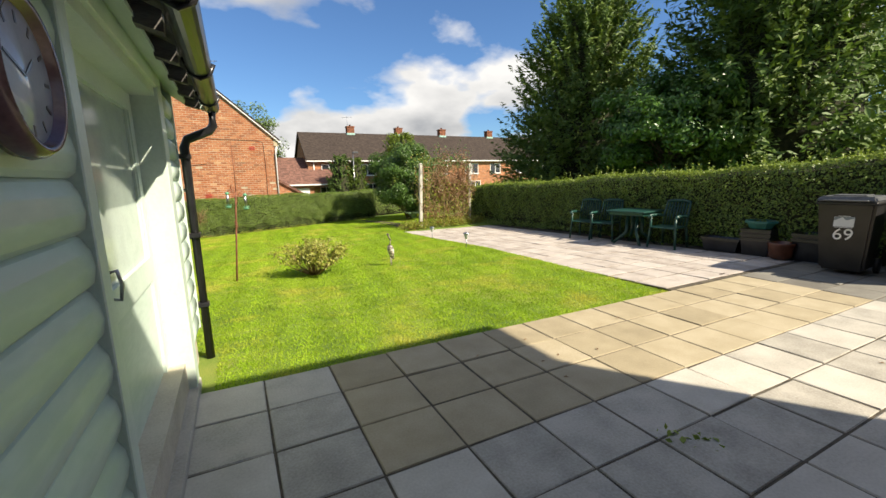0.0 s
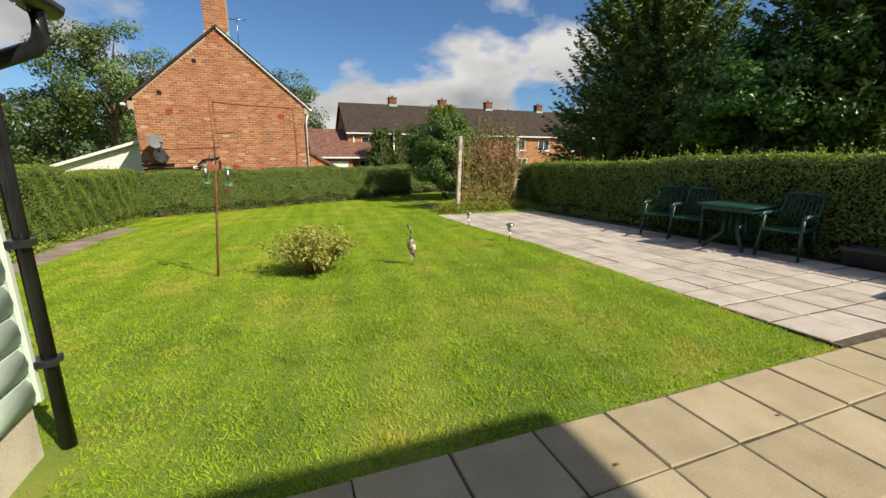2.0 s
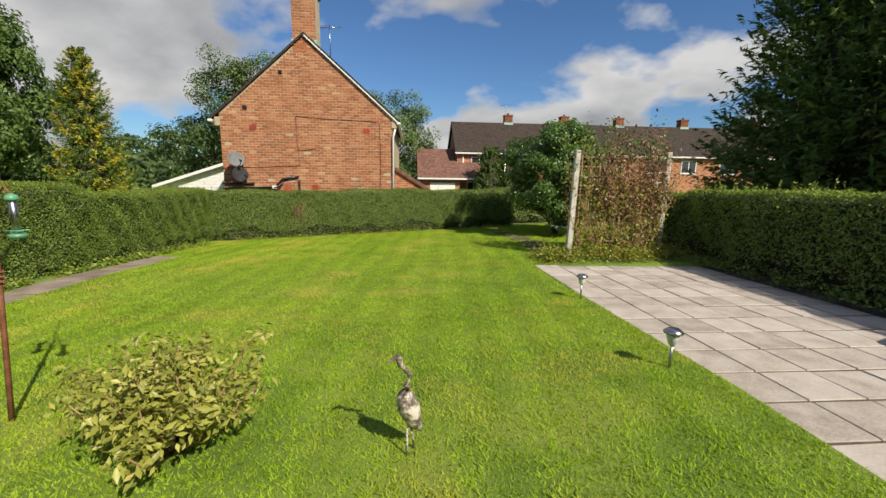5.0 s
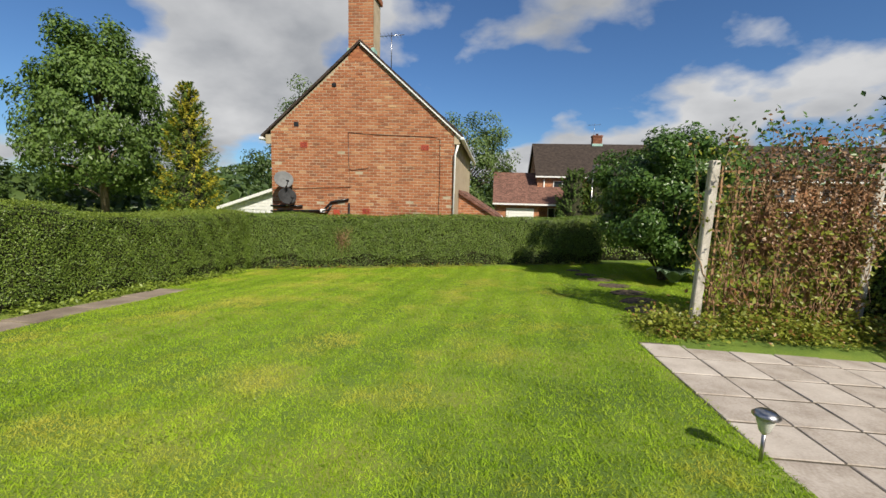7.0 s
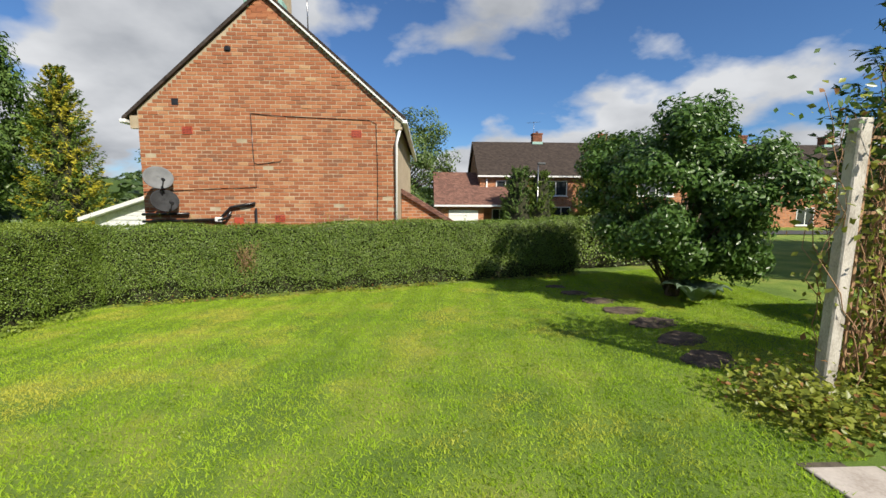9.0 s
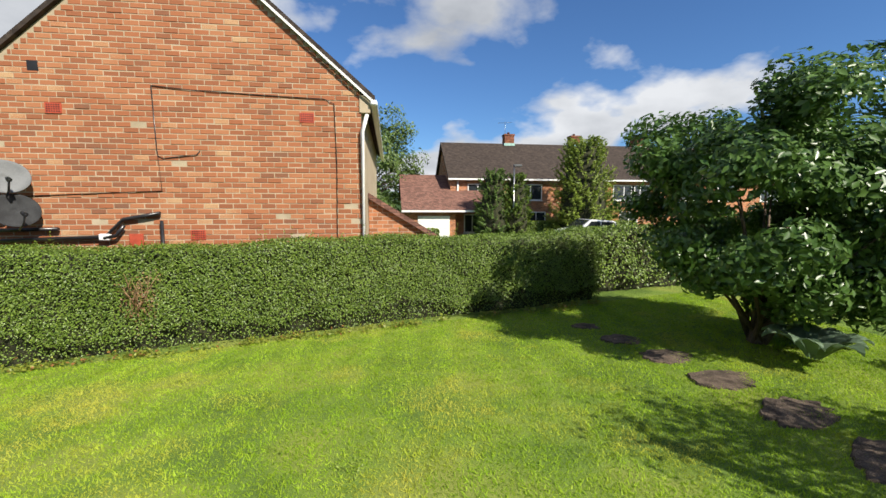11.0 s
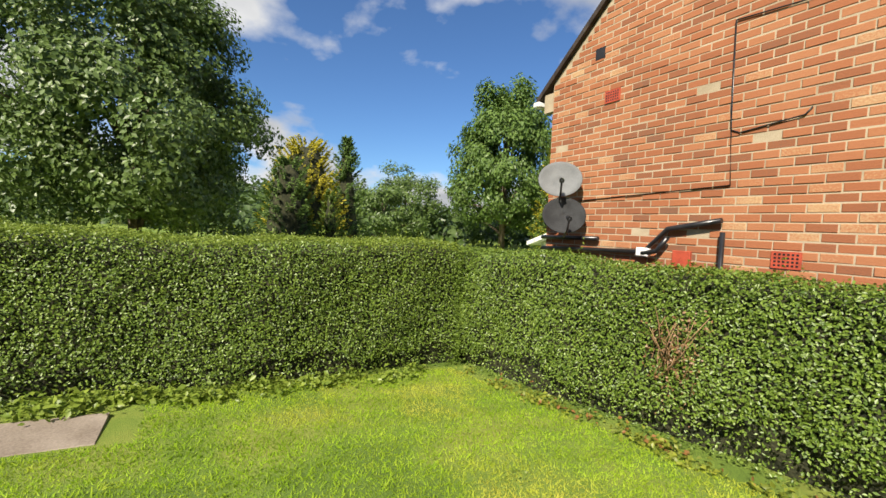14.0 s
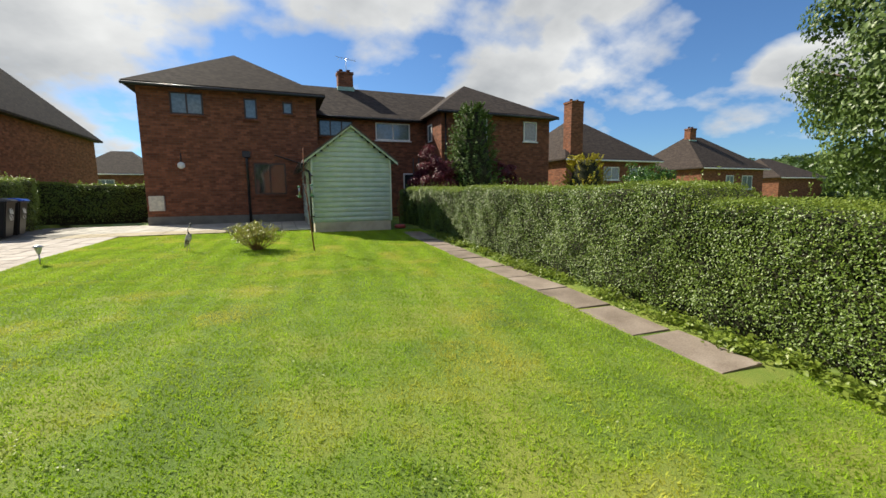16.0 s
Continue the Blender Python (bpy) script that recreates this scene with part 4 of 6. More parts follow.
villa("far brick house with a tiled roof", 13.5, 21.0, -46, -38, 3.8, 6.6, None, ((17, 18.6, 2.2, 3.2),))

# the gable of the neighbouring house
GY = 19.45
gab = thing("house", "red brick house with steep gable and tall chimney", "house")
XL, XR, XA, ZE, ZA, ZG = -3.98, 1.80, -1.09, 3.30, 5.80, -1.0
part("wall", prism([(XL, ZG), (XR, ZG), (XR, ZE), (XA, ZA), (XL, ZE)], "y", GY + 0.006, GY + 8.5), M_MORTAR, gab, "pale mortar bed and side walls")
sl = (ZA - ZE) / (XR - XA)
part("roof", prism([(XL - 0.30, ZE - 0.26), (XA, ZA + 0.02), (XR + 0.24, ZE - 0.20), (XR + 0.24, ZE - 0.11), (XA, ZA + 0.11), (XL - 0.30, ZE - 0.17)], "y", GY - 0.07, GY + 8.8), M_TILE, gab)
part("verge", prism([(XA + 0.02, ZA - 0.03), (XR + 0.23, ZE - 0.25), (XR + 0.23, ZE - 0.20), (XA + 0.02, ZA + 0.02)], "y", GY - 0.085, GY - 0.072), M_WHITE, gab, "white verge strip")
part("gutter_end", box(XR + 0.16, XR + 0.28, GY - 0.09, GY + 8.8, ZE - 0.27, ZE - 0.18, 0.02), M_WHITE, gab)
part("gutter_end", box(XL - 0.36, XL - 0.22, GY - 0.09, GY + 8.8, ZE - 0.31, ZE - 0.22, 0.02), M_WHITE, gab)
part("corbel", box(XL - 0.16, XL + 0.02, GY - 0.02, GY + 0.1, ZE - 0.42, ZE - 0.14), M_MORTAR, gab)
part("corbel", box(XR - 0.02, XR + 0.16, GY - 0.02, GY + 0.1, ZE - 0.38, ZE - 0.10), M_MORTAR, gab)
part("downpipe", tube([(XR + 0.1, GY + 0.03, ZE - 0.4), (XR + 0.02, GY - 0.05, ZE - 0.7), (XR + 0.02, GY - 0.05, ZG)], 0.035, 8), M_WHITE, gab, "white downpipe")
ch = part("chimney", box(-1.46, -0.70, GY + 0.006, GY + 0.75, ZA - 0.5, 7.15), M_MORTAR, gab)
part("cap", bx(box(-1.52, -0.64, GY - 0.06, GY + 0.81, 7.15, 7.30), -1.48, -0.68, GY - 0.02, GY + 0.77, 7.30, 7.4), M_BRICK, ch)
for x in (-1.28, -0.88):
    bm = lathe([(0.11, 7.4), (0.1, 7.62), (0.12, 7.64), (0.12, 7.68)], 12)
    bmesh.ops.translate(bm, verts=bm.verts, vec=(x, GY + 0.38, 0))
    part("chimney_pot", bm, M_TERRA, ch)
M_LEAD = plain("verdigris", (0.27, 0.46, 0.40), 0.7)
part("flashing", box(-1.50, -1.40, GY - 0.03, GY + 0.3, ZA - 0.28, ZA - 0.12, 0.01), M_LEAD, ch, "green lead flashing")
part("flashing", box(-0.76, -0.66, GY - 0.03, GY + 0.3, ZA - 0.28, ZA - 0.12, 0.01), M_LEAD, ch, "green lead flashing")
aerial(gab, -0.45, GY + 1.2, 6.0, 0.55)
M_RVENT = plain("red_vent", (0.42, 0.07, 0.035), 0.6)
for vx, vz in ((0.91, 2.81), (-2.9, 2.85), (-0.9, 0.86)):
    vent = part("air_brick", box(vx - 0.115, vx + 0.115, GY - 0.012, GY + 0.02, vz - 0.08, vz + 0.08), M_RVENT, gab, "terracotta air brick")
    for i in range(6):
        for j in range(4):
            qx, qz = vx - 0.085 + i * 0.034, vz - 0.05 + j * 0.034
            part("slot", box(qx - 0.009, qx + 0.009, GY - 0.0145, GY - 0.012, qz - 0.009, qz + 0.009), M_BLACK, vent)
part("wall_hole", box(-3.21, -3.06, GY - 0.006, GY + 0.02, 3.40, 3.55), M_BLACK, gab)
part("round_vent", box(-1.98, -1.84, GY - 0.03, GY + 0.02, 4.57, 4.70, 0.03), M_BLACK, gab)
part("meter_hatch", box(-1.95, -1.75, GY - 0.03, GY + 0.02, 0.62, 0.88, 0.005), M_RVENT, gab, "red painted hatch")
for pts in ([(-1.47, 3.24), (-1.45, 2.3), (-1.41, 1.58), (-4.0, 1.46)], [(-1.47, 3.24), (-0.9, 3.19), (0.2, 3.15), (1.2, 3.12), (1.36, 3.05), (1.38, 2.0), (1.36, 0.7), (1.3, 0.66)], [(-1.44, 2.14), (-1.36, 2.1), (-0.85, 2.17), (-0.8, 2.23)]):
    part("cable", tube([(x, GY - 0.012, z) for x, z in pts], 0.007, 6), M_BLACK, gab, "black cable clipped to the brick")
part("waste_pipe", tube([(-1.44, GY - 0.06, 1.22), (-2.0, GY - 0.06, 1.12), (-2.28, GY - 0.06, 0.84), (-4.0, GY - 0.06, 0.78)], 0.03, 8), M_BLACK, gab)
part("waste_pipe", tube([(-2.95, GY - 0.06, 0.97), (-4.0, GY - 0.06, 0.95)], 0.03, 8), M_BLACK, gab)
part("waste_pipe", tube([(-2.28, GY - 0.09, 0.82), (-2.1, GY - 0.09, 0.86), (-1.98, GY - 0.09, 1.02)], 0.03, 8), M_BLACK, gab)
part("pipe_joint", box(-2.36, -2.2, GY - 0.11, GY - 0.02, 0.78, 0.89, 0.015), M_WHITE, gab)
part("downpipe", tube([(-1.43, GY - 0.05, 1.1), (-1.43, GY - 0.05, ZG)], 0.026, 8), M_BLACK, gab)


def dish(at, rz, tilt, material, label):
    d = thing("satellite_dish", label, "satellite dish", at)
    n, bm = 28, bmesh.new()
    prof = [(0.0, 0.0)] + [(q, 0.48 * q * q) for q in (0.02, 0.08, 0.14, 0.20, 0.25, 0.29)] + [(0.298, 0.036), (0.25, 0.02), (0.14, -0.003), (0.02, -0.012), (0.0, -0.012)]
    rings = [[bm.verts.new((r * math.cos(2 * math.pi * k / n), r * 0.86 * math.sin(2 * math.pi * k / n), z)) for k in range(n)] for r, z in prof[1:-1]]
    for a, b in zip(rings, rings[1:]):
        for k in range(n):
            f = bm.faces.new((a[k], a[(k + 1) % n], b[(k + 1) % n], b[k])); f.smooth = True
    bm.faces.new(rings[0]); bm.faces.new(rings[-1][::-1])
    R = pose(0, 0, 0, 90 + tilt, 0, rz)
    bmesh.ops.transform(bm, matrix=R, verts=bm.verts)
    part("reflector", bm, material, d)
    tip = R @ Vector((0, -0.12, 0.34))
    part("arm", tube([R @ Vector((0, -0.30, 0.02)), R @ Vector((0, -0.26, 0.2)), tip], 0.014, 6), M_BLACK, d)
    part("receiver", tube([tip - Vector((0, 0, 0.02)), tip + (R.to_3x3() @ Vector((0, 0.03, -0.09)))], [0.035, 0.028], 10), M_BLACK, d)
    part("bracket", tube([R @ Vector((0, 0, -0.02)), (-0.18, 0.26, -0.02), (-0.2, 0.36, -0.02)], 0.02, 8), M_STEEL, d)
    return d


dish((-3.40, GY - 0.36, 1.76), 48, -14, M_DISH, "pale grey satellite dish on the gable wall")
dish((-3.30, GY - 0.36, 1.26), 56, -14, M_DISHD, "dark grey mesh satellite dish on the gable wall")
# side additions
cons = thing("conservatory", "white framed lean-to beside the gable house", "conservatory")
part("roof", prism([(-8.6, 0.60), (-4.0, 2.12), (-4.0, 2.24), (-8.6, 0.72)], "y", 23.2, 27), M_WHITE, cons)
part("wall", prism([(-8.3, -1.2), (-4.0, -1.2), (-4.0, 2.1), (-8.3, 0.68)], "y", 23.5, 26.8), plain("white_cladding", (0.7, 0.71, 0.72), 0.5), cons)
for k in range(9):
    part("cladding_board", box(-7.9 + 0.42 * k, -4.01, 23.478, 23.5, 0.64 + 0.14 * k, 0.765 + 0.14 * k), M_WHITE, cons)
window_on(cons, -7.2, -5.0, -0.4, 0.5, "y", 23.5, -1, M_WHITE, 2, M_PANE_L, False)
ext = thing("outhouse", "low brick lean-to beside the gable house", "outhouse")
part("wall", prism([(1.81, -1.0), (3.1, -1.0), (3.1, 0.7), (1.81, 1.5)], "y", 21.4, 26), M_BRICK_FAR, ext)
part("roof", prism([(1.81, 1.5), (3.35, 0.56), (3.35, 0.68), (1.81, 1.63)], "y", 21.3, 26.2), M_TILE_RED, ext)
part("gutter", tube([(3.4, 21.3, 0.58), (3.4, 26, 0.58)], 0.05, 8), M_WHITE, ext)

# the terrace across the road
row = thing("terraced_houses", "long row of brick houses with brown tiled roof", "house")
RY = 40.0
part("wall", box(6.4, 46, RY, RY + 8, -1.2, 3.15), M_BRICK_FAR, row)
part("roof", prism([(RY - 0.35, 3.1), (RY + 4, 6.05), (RY + 8.35, 3.1), (RY + 8.35, 3.25), (RY + 4, 6.2), (RY - 0.35, 3.25)], "x", 6.2, 46.3), M_TILE, row)
part("gable", prism([(RY, 3.1), (RY + 4, 6.05), (RY + 8, 3.1)], "x", 6.4, 6.6), M_BRICK_FAR, row)
part("fascia", box(6.2, 46.3, RY - 0.38, RY - 0.33, 3.09, 3.2), M_WHITE, row)
for x in (7.6, 14.6, 19.6, 26.5, 33.5, 40):
    for k, (a, b, c, d) in enumerate(((0, 1.4, 1.75, 2.85), (3.6, 5.3, 1.75, 2.85), (4.2, 5.6, -0.4, 0.95))):
        window_on(row, x + a, x + b, c, d, "y", RY, -1, M_WHITE, 2, M_PANE)
for x in (11.2, 16.6, 22.0, 28.5, 36):
    chimney(row, x, x + 0.75, RY + 3.7, RY + 4.4, 5.75, 6.9, M_BRICK_OWN, 1)
aerial(row, 11.3, RY + 4, 7.1, 0.8)
part("downpipe", tube([(6.9, RY - 0.06, -1), (6.9, RY - 0.06, 3.0)], 0.05, 8), M_WHITE, row)
part("door", box(17.3, 18.2, RY - 0.04, RY + 0.02, -0.9, 1.2), M_BROWN, row)
gar = thing("garage", "brick garage with brown tiled roof and white door", "garage")
part("wall", box(3.2, 6.38, RY - 2.4, RY + 5, -1.2, 1.05), M_BRICK_FAR, gar)
part("roof", prism([(RY - 2.8, 1.05), (RY + 2.4, 3.6), (RY + 5.5, 1.9), (RY + 5.5, 1.75), (RY + 2.4, 3.45), (RY - 2.8, 0.93)], "x", 3.0, 6.39), M_TILE_RED, gar)
part("gable", prism([(RY - 2.2, 1.0), (RY + 2.4, 3.4), (RY + 5, 1.9), (RY + 5, 1.0)], "x", 3.2, 3.4), M_BRICK_FAR, gar)
part("porch_roof", prism([(RY - 2.8, 1.05), (RY - 0.01, 2.4), (RY - 0.01, 2.28), (RY - 2.8, 0.93)], "x", 6.4, 8.7), M_TILE_RED, gar)
part("fascia", box(3.0, 8.7, RY - 2.85, RY - 2.80, 0.96, 1.08), M_WHITE, gar)
gd = part("garage_door", box(4.0, 6.0, RY - 2.44, RY - 2.38, -1.1, 0.72), M_WHITE, gar, "white panelled door")
for k in range(4):
    part("rib", box(4.05, 5.95, RY - 2.455, RY - 2.44, -0.9 + 0.42 * k, -0.86 + 0.42 * k), M_WHITE, gd)
part("porch_wall", box(6.39, 8.5, RY - 1.4, RY - 0.02, -1.2, 1.0), M_BRICK_FAR, gar)
window_on(gar, 7.1, 8.2, -0.4, 0.8, "y", RY - 1.4, -1, M_WHITE, 2)
road = grid_mesh("road", np.linspace(-2, 60, 12), np.linspace(32.2, 35.6, 4), lambda X, Y: gz(X, Y) + 0.03, mat("asphalt", [(0.3, (0.04, 0.04, 0.042)), (0.7, (0.07, 0.07, 0.07))], rough=0.9, fine=40), "grey asphalt road")
hedge("hedge", "low clipped hedge in front of the terrace", (18.2, 36.9), (10.0, 37.4), 0.8, -0.95, -0.95, 0.35, 0.35, 500, 0.10, M_PRIVET_TOP, 6)
hedge("hedge", "low clipped hedge in front of the garage", (5.0, 34.9), (0.5, 35.0), 0.8, -0.95, -0.95, 0.0, 0.0, 400, 0.10, M_PRIVET_TOP, 7)
sl_ = thing("street_lamp", "grey street lamp on a slim post", "street lamp", (9.6, 35.9, -0.9))
part("post", tube([(0, 0, 0), (0, 0, 1.2), (0, 0, 4.6)], [0.07, 0.05, 0.04], 8), M_STEEL, sl_)
part("lantern", box(-0.05, 0.45, -0.09, 0.09, 4.55, 4.68, 0.03), M_GREYPLAS, sl_)

# parked car
car = thing("car", "small white hatchback parked by the road", "car", (13.3, 33.6, -0.86))
M_CARW = plain("car_white", (0.78, 0.79, 0.80), 0.2, var=0.03, bump=0)
body = prism([(-1.85, 0.25), (1.85, 0.25), (1.9, 0.62), (1.82, 0.92), (1.5, 1.0), (0.95, 1.42), (-0.35, 1.50), (-0.95, 1.02), (-1.75, 0.88), (-1.92, 0.6)], "y", -0.8, 0.8)
bmesh.ops.bevel(body, geom=list(body.edges), offset=0.05, segments=2, affect="EDGES")
body = part("body", body, M_CARW, car, smooth=False)
part("side_window", prism([(-0.72, 1.02), (0.15, 1.02), (0.15, 1.38), (-0.36, 1.40)], "y", -0.815, -0.79), M_PANE, car)
part("side_window", prism([(0.22, 1.02), (1.2, 1.04), (0.9, 1.35), (0.22, 1.38)], "y", -0.815, -0.79), M_PANE, car)
part("windscreen", prism([(-1.0, 1.04), (-0.42, 1.46), (-0.46, 1.48), (-1.04, 1.06)], "y", -0.68, 0.68), M_PANE, car)
for x in (-1.2, 1.2):
    for y in (-0.74, 0.74):
        wb = lathe([(0.2, -0.09), (0.31, -0.09), (0.31, 0.09), (0.2, 0.09)], 18)
        bmesh.ops.transform(wb, matrix=pose(x, y, 0.3, 90, 0, 0), verts=wb.verts)
        wh = part("wheel", wb, M_BLACK, car)
        rb = lathe([(0.03, -0.1), (0.2, -0.095), (0.2, 0.095), (0.03, 0.1)], 18)
        bmesh.ops.transform(rb, matrix=pose(x, y, 0.3, 90, 0, 0), verts=rb.verts)
        part("rim", rb, M_STEEL, wh)
for y in (-0.55, 0.55):
    part("headlight", box(-1.9, -1.72, y - 0.16, y + 0.16, 0.66, 0.84, 0.03), M_PANE_L, car)


# ---- timber shed ----
SX, SYE, SY0, SXB = -0.31, 3.62, -1.6, -2.70
shed = thing("shed", "pale sage green weatherboarded timber shed with porch door", "shed")
part("plinth", box(SXB + 0.03, SX - 0.03, SY0, SYE - 0.02, -0.45, 0.235), M_PLINTH, shed, "pale rendered plinth")
AX = (SXB + SX) / 2
EZ, AZ = 2.12, 3.10
part("frame", prism([(SXB + 0.05, 0.24), (SX - 0.16, 0.24), (SX - 0.16, EZ), (AX, AZ - 0.06), (SXB + 0.05, EZ)], "y", SY0, SYE - 0.05), M_GREEN, shed)


def board(u0, u1, z, h, axis, at, sign, parent):
    """One rounded weatherboard, 22 mm thick, its lower edge proud."""
    prof = [(0.0, 0.0), (0.012, 0.0), (0.030, 0.016), (0.038, h * 0.4), (0.033, h * 0.7), (0.016, h - 0.010), (0.0, h + 0.002)]
    bm = bmesh.new()
    mk = (lambda u, o, zz: (at + sign * o, u, zz)) if axis == "x" else (lambda u, o, zz: (u, at + sign * o, zz))
    a = [bm.verts.new(mk(u0, o, z + q)) for o, q in prof]
    b = [bm.verts.new(mk(u1, o, z + q)) for o, q in prof]
    bm.faces.new(a); bm.faces.new(b[::-1])
    for i in range(len(prof)):
        j = (i + 1) % len(prof)
        f = bm.faces.new((a[i], a[j], b[j], b[i]))
        f.smooth = 1 < i < 5
    bmesh.ops.recalc_face_normals(bm, faces=bm.faces)
    return part("board", bm, M_GREEN, parent)


BH = 0.15
z = 0.235
while z < AZ - 0.05:
    if z + 0.08 < EZ:
        a, b = SXB, SX
    else:
        k = (AZ - z - 0.07) / (AZ - EZ)
        a, b = AX - (AX - SXB) * k, AX + (SX - AX) * k
    if b - a > 0.15:
        board(a, b, z, BH, "y", SYE - 0.05, 1, shed)
    if z < EZ - 0.1:
        board(SY0, 1.22, z, BH, "x", SX - 0.027, 1, shed)
        board(3.02, SYE - 0.05, z, BH, "x", SX - 0.027, 1, shed)
    z += BH
for x in (SXB - 0.015, SX - 0.035):
    part("corner_trim", box(x, x + 0.05, SYE - 0.035, SYE + 0.0, 0.235, EZ, 0.004), M_GREEN2, shed)
# roof with exposed boards, dark felt edge
for sg, xe in ((1, SX + 0.22), (-1, SXB - 0.22)):
    ze = EZ - 0.02
    part("roof_slope", prism([(AX, AZ + 0.02), (xe, ze - 0.06), (xe, ze - 0.01), (AX, AZ + 0.07)], "y", SY0 - 0.1, SYE + 0.10), M_TIMBER, shed, "dark felted roof slope")
    part("barge_board", prism([(AX, AZ - 0.03), (xe, ze - 0.13), (xe, ze - 0.062), (AX, AZ + 0.018)], "y", SYE + 0.05, SYE + 0.075), M_GREEN2, shed, "pale green barge board")
for k in range(12):
    y = SY0 + 0.2 + 0.44 * k
    part("rafter_end", prism([(SX + 0.11, EZ - 0.14), (SX + 0.20, EZ - 0.165), (SX + 0.20, EZ - 0.09), (SX + 0.11, EZ - 0.05)], "y", y, y + 0.06), M_TIMBER, shed)
part("soffit_board", box(SX - 0.02, SX + 0.02, 1.22, 3.02, 1.98, 2.10, 0.004), M_GREEN2, shed)
part("soffit_board", prism([(SX - 0.02, EZ - 0.03), (SX + 0.115, EZ - 0.125), (SX + 0.115, EZ - 0.105), (SX - 0.02, EZ - 0.01)], "y", SY0, SYE), M_GREEN2, shed, "pale green boarded soffit")
# recessed porch with door
for y0, y1 in ((1.22, 1.30), (2.86, 3.03)):
    part("door_post", box(SX - 0.16, SX + 0.02, y0, y1, 0.02, 2.0, 0.004), M_GREEN2, shed, "pale green door post")
part("door_head", box(SX - 0.16, SX + 0.0, 1.30, 2.86, 1.93, 1.98), M_GREEN2, shed)
DX = SX - 0.15


def door_leaf(y0, y1, glass_z):
    d = part("door", bx(bx(bx(bx(box(DX - 0.02, DX + 0.03, y0, y0 + 0.09, 0.05, 1.93, 0.003), DX - 0.02, DX + 0.03, y1 - 0.09, y1, 0.05, 1.93), DX - 0.02, DX + 0.03, y0 + 0.09, y1 - 0.09, 1.83, 1.93), DX - 0.02, DX + 0.03, y0 + 0.09, y1 - 0.09, 0.05, 0.22), DX - 0.02, DX + 0.03, y0 + 0.09, y1 - 0.09, glass_z - 0.14, glass_z), M_GREEN2, shed, "pale green half-glazed door")
    part("door_glass", box(DX + 0.0, DX + 0.008, y0 + 0.085, y1 - 0.085, glass_z, 1.835), M_FROST, d, "pale obscured glass")
    part("door_panel", box(DX - 0.005, DX + 0.012, y0 + 0.09, y1 - 0.09, 0.22, glass_z - 0.14), M_GREEN, d)
    for yy in (y0 + 0.09, y1 - 0.115):
        part("bead", box(DX + 0.008, DX + 0.022, yy, yy + 0.025, glass_z, 1.83), M_GREEN2, d)
    return d


d1 = door_leaf(1.31, 1.72, 0.98)
d2 = door_leaf(1.73, 2.85, 0.98)
part("handle", tube([(DX + 0.03, 1.80, 1.07), (DX + 0.075, 1.80, 1.08), (DX + 0.085, 1.80, 1.02), (DX + 0.075, 1.80, 0.96), (DX + 0.03, 1.80, 0.97)], 0.008, 8), M_STEEL, d2, "steel pull handle")
part("lock", box(DX + 0.03, DX + 0.036, 1.78, 1.82, 0.86, 0.90, 0.004), M_STEEL, d2)
part("threshold", box(SX - 0.18, SX + 0.03, 1.22, 3.03, -0.02, 0.05, 0.005), M_SLAB_GREY, shed)
# gutter and downpipe
bm = bmesh.new()
GXX, GZZ = SX + 0.27, EZ - 0.10
rings = []
for y in (SY0 - 0.1, SYE + 0.14):
    rings.append([bm.verts.new((GXX + r * math.cos(a), y, GZZ + r * math.sin(a))) for r, seq in ((0.058, range(0, 11)), (0.052, range(10, -1, -1))) for a in [math.pi + math.pi * k / 10 for k in seq]])
n = len(rings[0])
for k in range(n):
    bm.faces.new((rings[0][k], rings[0][(k + 1) % n], rings[1][(k + 1) % n], rings[1][k]))
bm.faces.new(rings[0]); bm.faces.new(rings[1][::-1])
bmesh.ops.recalc_face_normals(bm, faces=bm.faces)
part("gutter", bm, M_BLACK, shed, "black half-round gutter")
for y in (0.4, 1.4, 2.4, 3.3):
    part("gutter_bracket", tube([(GXX - 0.07, y, GZZ + 0.03), (GXX - 0.045, y, GZZ - 0.045), (GXX, y, GZZ - 0.067), (GXX + 0.045, y, GZZ - 0.045), (GXX + 0.068, y, GZZ + 0.01)], 0.012, 6), M_BLACK, shed)
part("downpipe", tube([(GXX, SYE + 0.02, GZZ - 0.03), (GXX, SYE + 0.02, GZZ - 0.16), (GXX - 0.03, SYE + 0.02, GZZ - 0.2), (SX + 0.08, SYE + 0.02, GZZ - 0.27), (SX + 0.055, SYE + 0.02, GZZ - 0.33), (SX + 0.055, SYE + 0.02, -0.12)], 0.034, 12), M_BLACK, shed, "black plastic downpipe")
for zz in (1.62, 1.0, 0.42):
    part("pipe_clip", box(SX - 0.03, SX + 0.095, SYE - 0.03, SYE + 0.06, zz - 0.018, zz + 0.018, 0.004), M_BLACK, shed)
# round clock on the shed wall
clock = thing("wall_clock", "round brown framed outdoor clock hung on the shed", "clock", (SX + 0.012, 0.87, 1.62))
clock.scale = (0.9, 0.9, 0.9)
R = pose(0, 0, 0, 0, 90, 0)
bm = lathe([(0.10, 0.0), (0.165, 0.0), (0.172, 0.02), (0.168, 0.04), (0.155, 0.058), (0.143, 0.055), (0.138, 0.035)], 48)
bmesh.ops.transform(bm, matrix=R, verts=bm.verts)
part("case", bm, plain("brown_purple_plastic", (0.13, 0.065, 0.07), 0.25), clock)
bm = lathe([(0.001, 0.030), (0.139, 0.0305), (0.139, 0.036), (0.001, 0.0365)], 40)
bmesh.ops.transform(bm, matrix=R, verts=bm.verts)
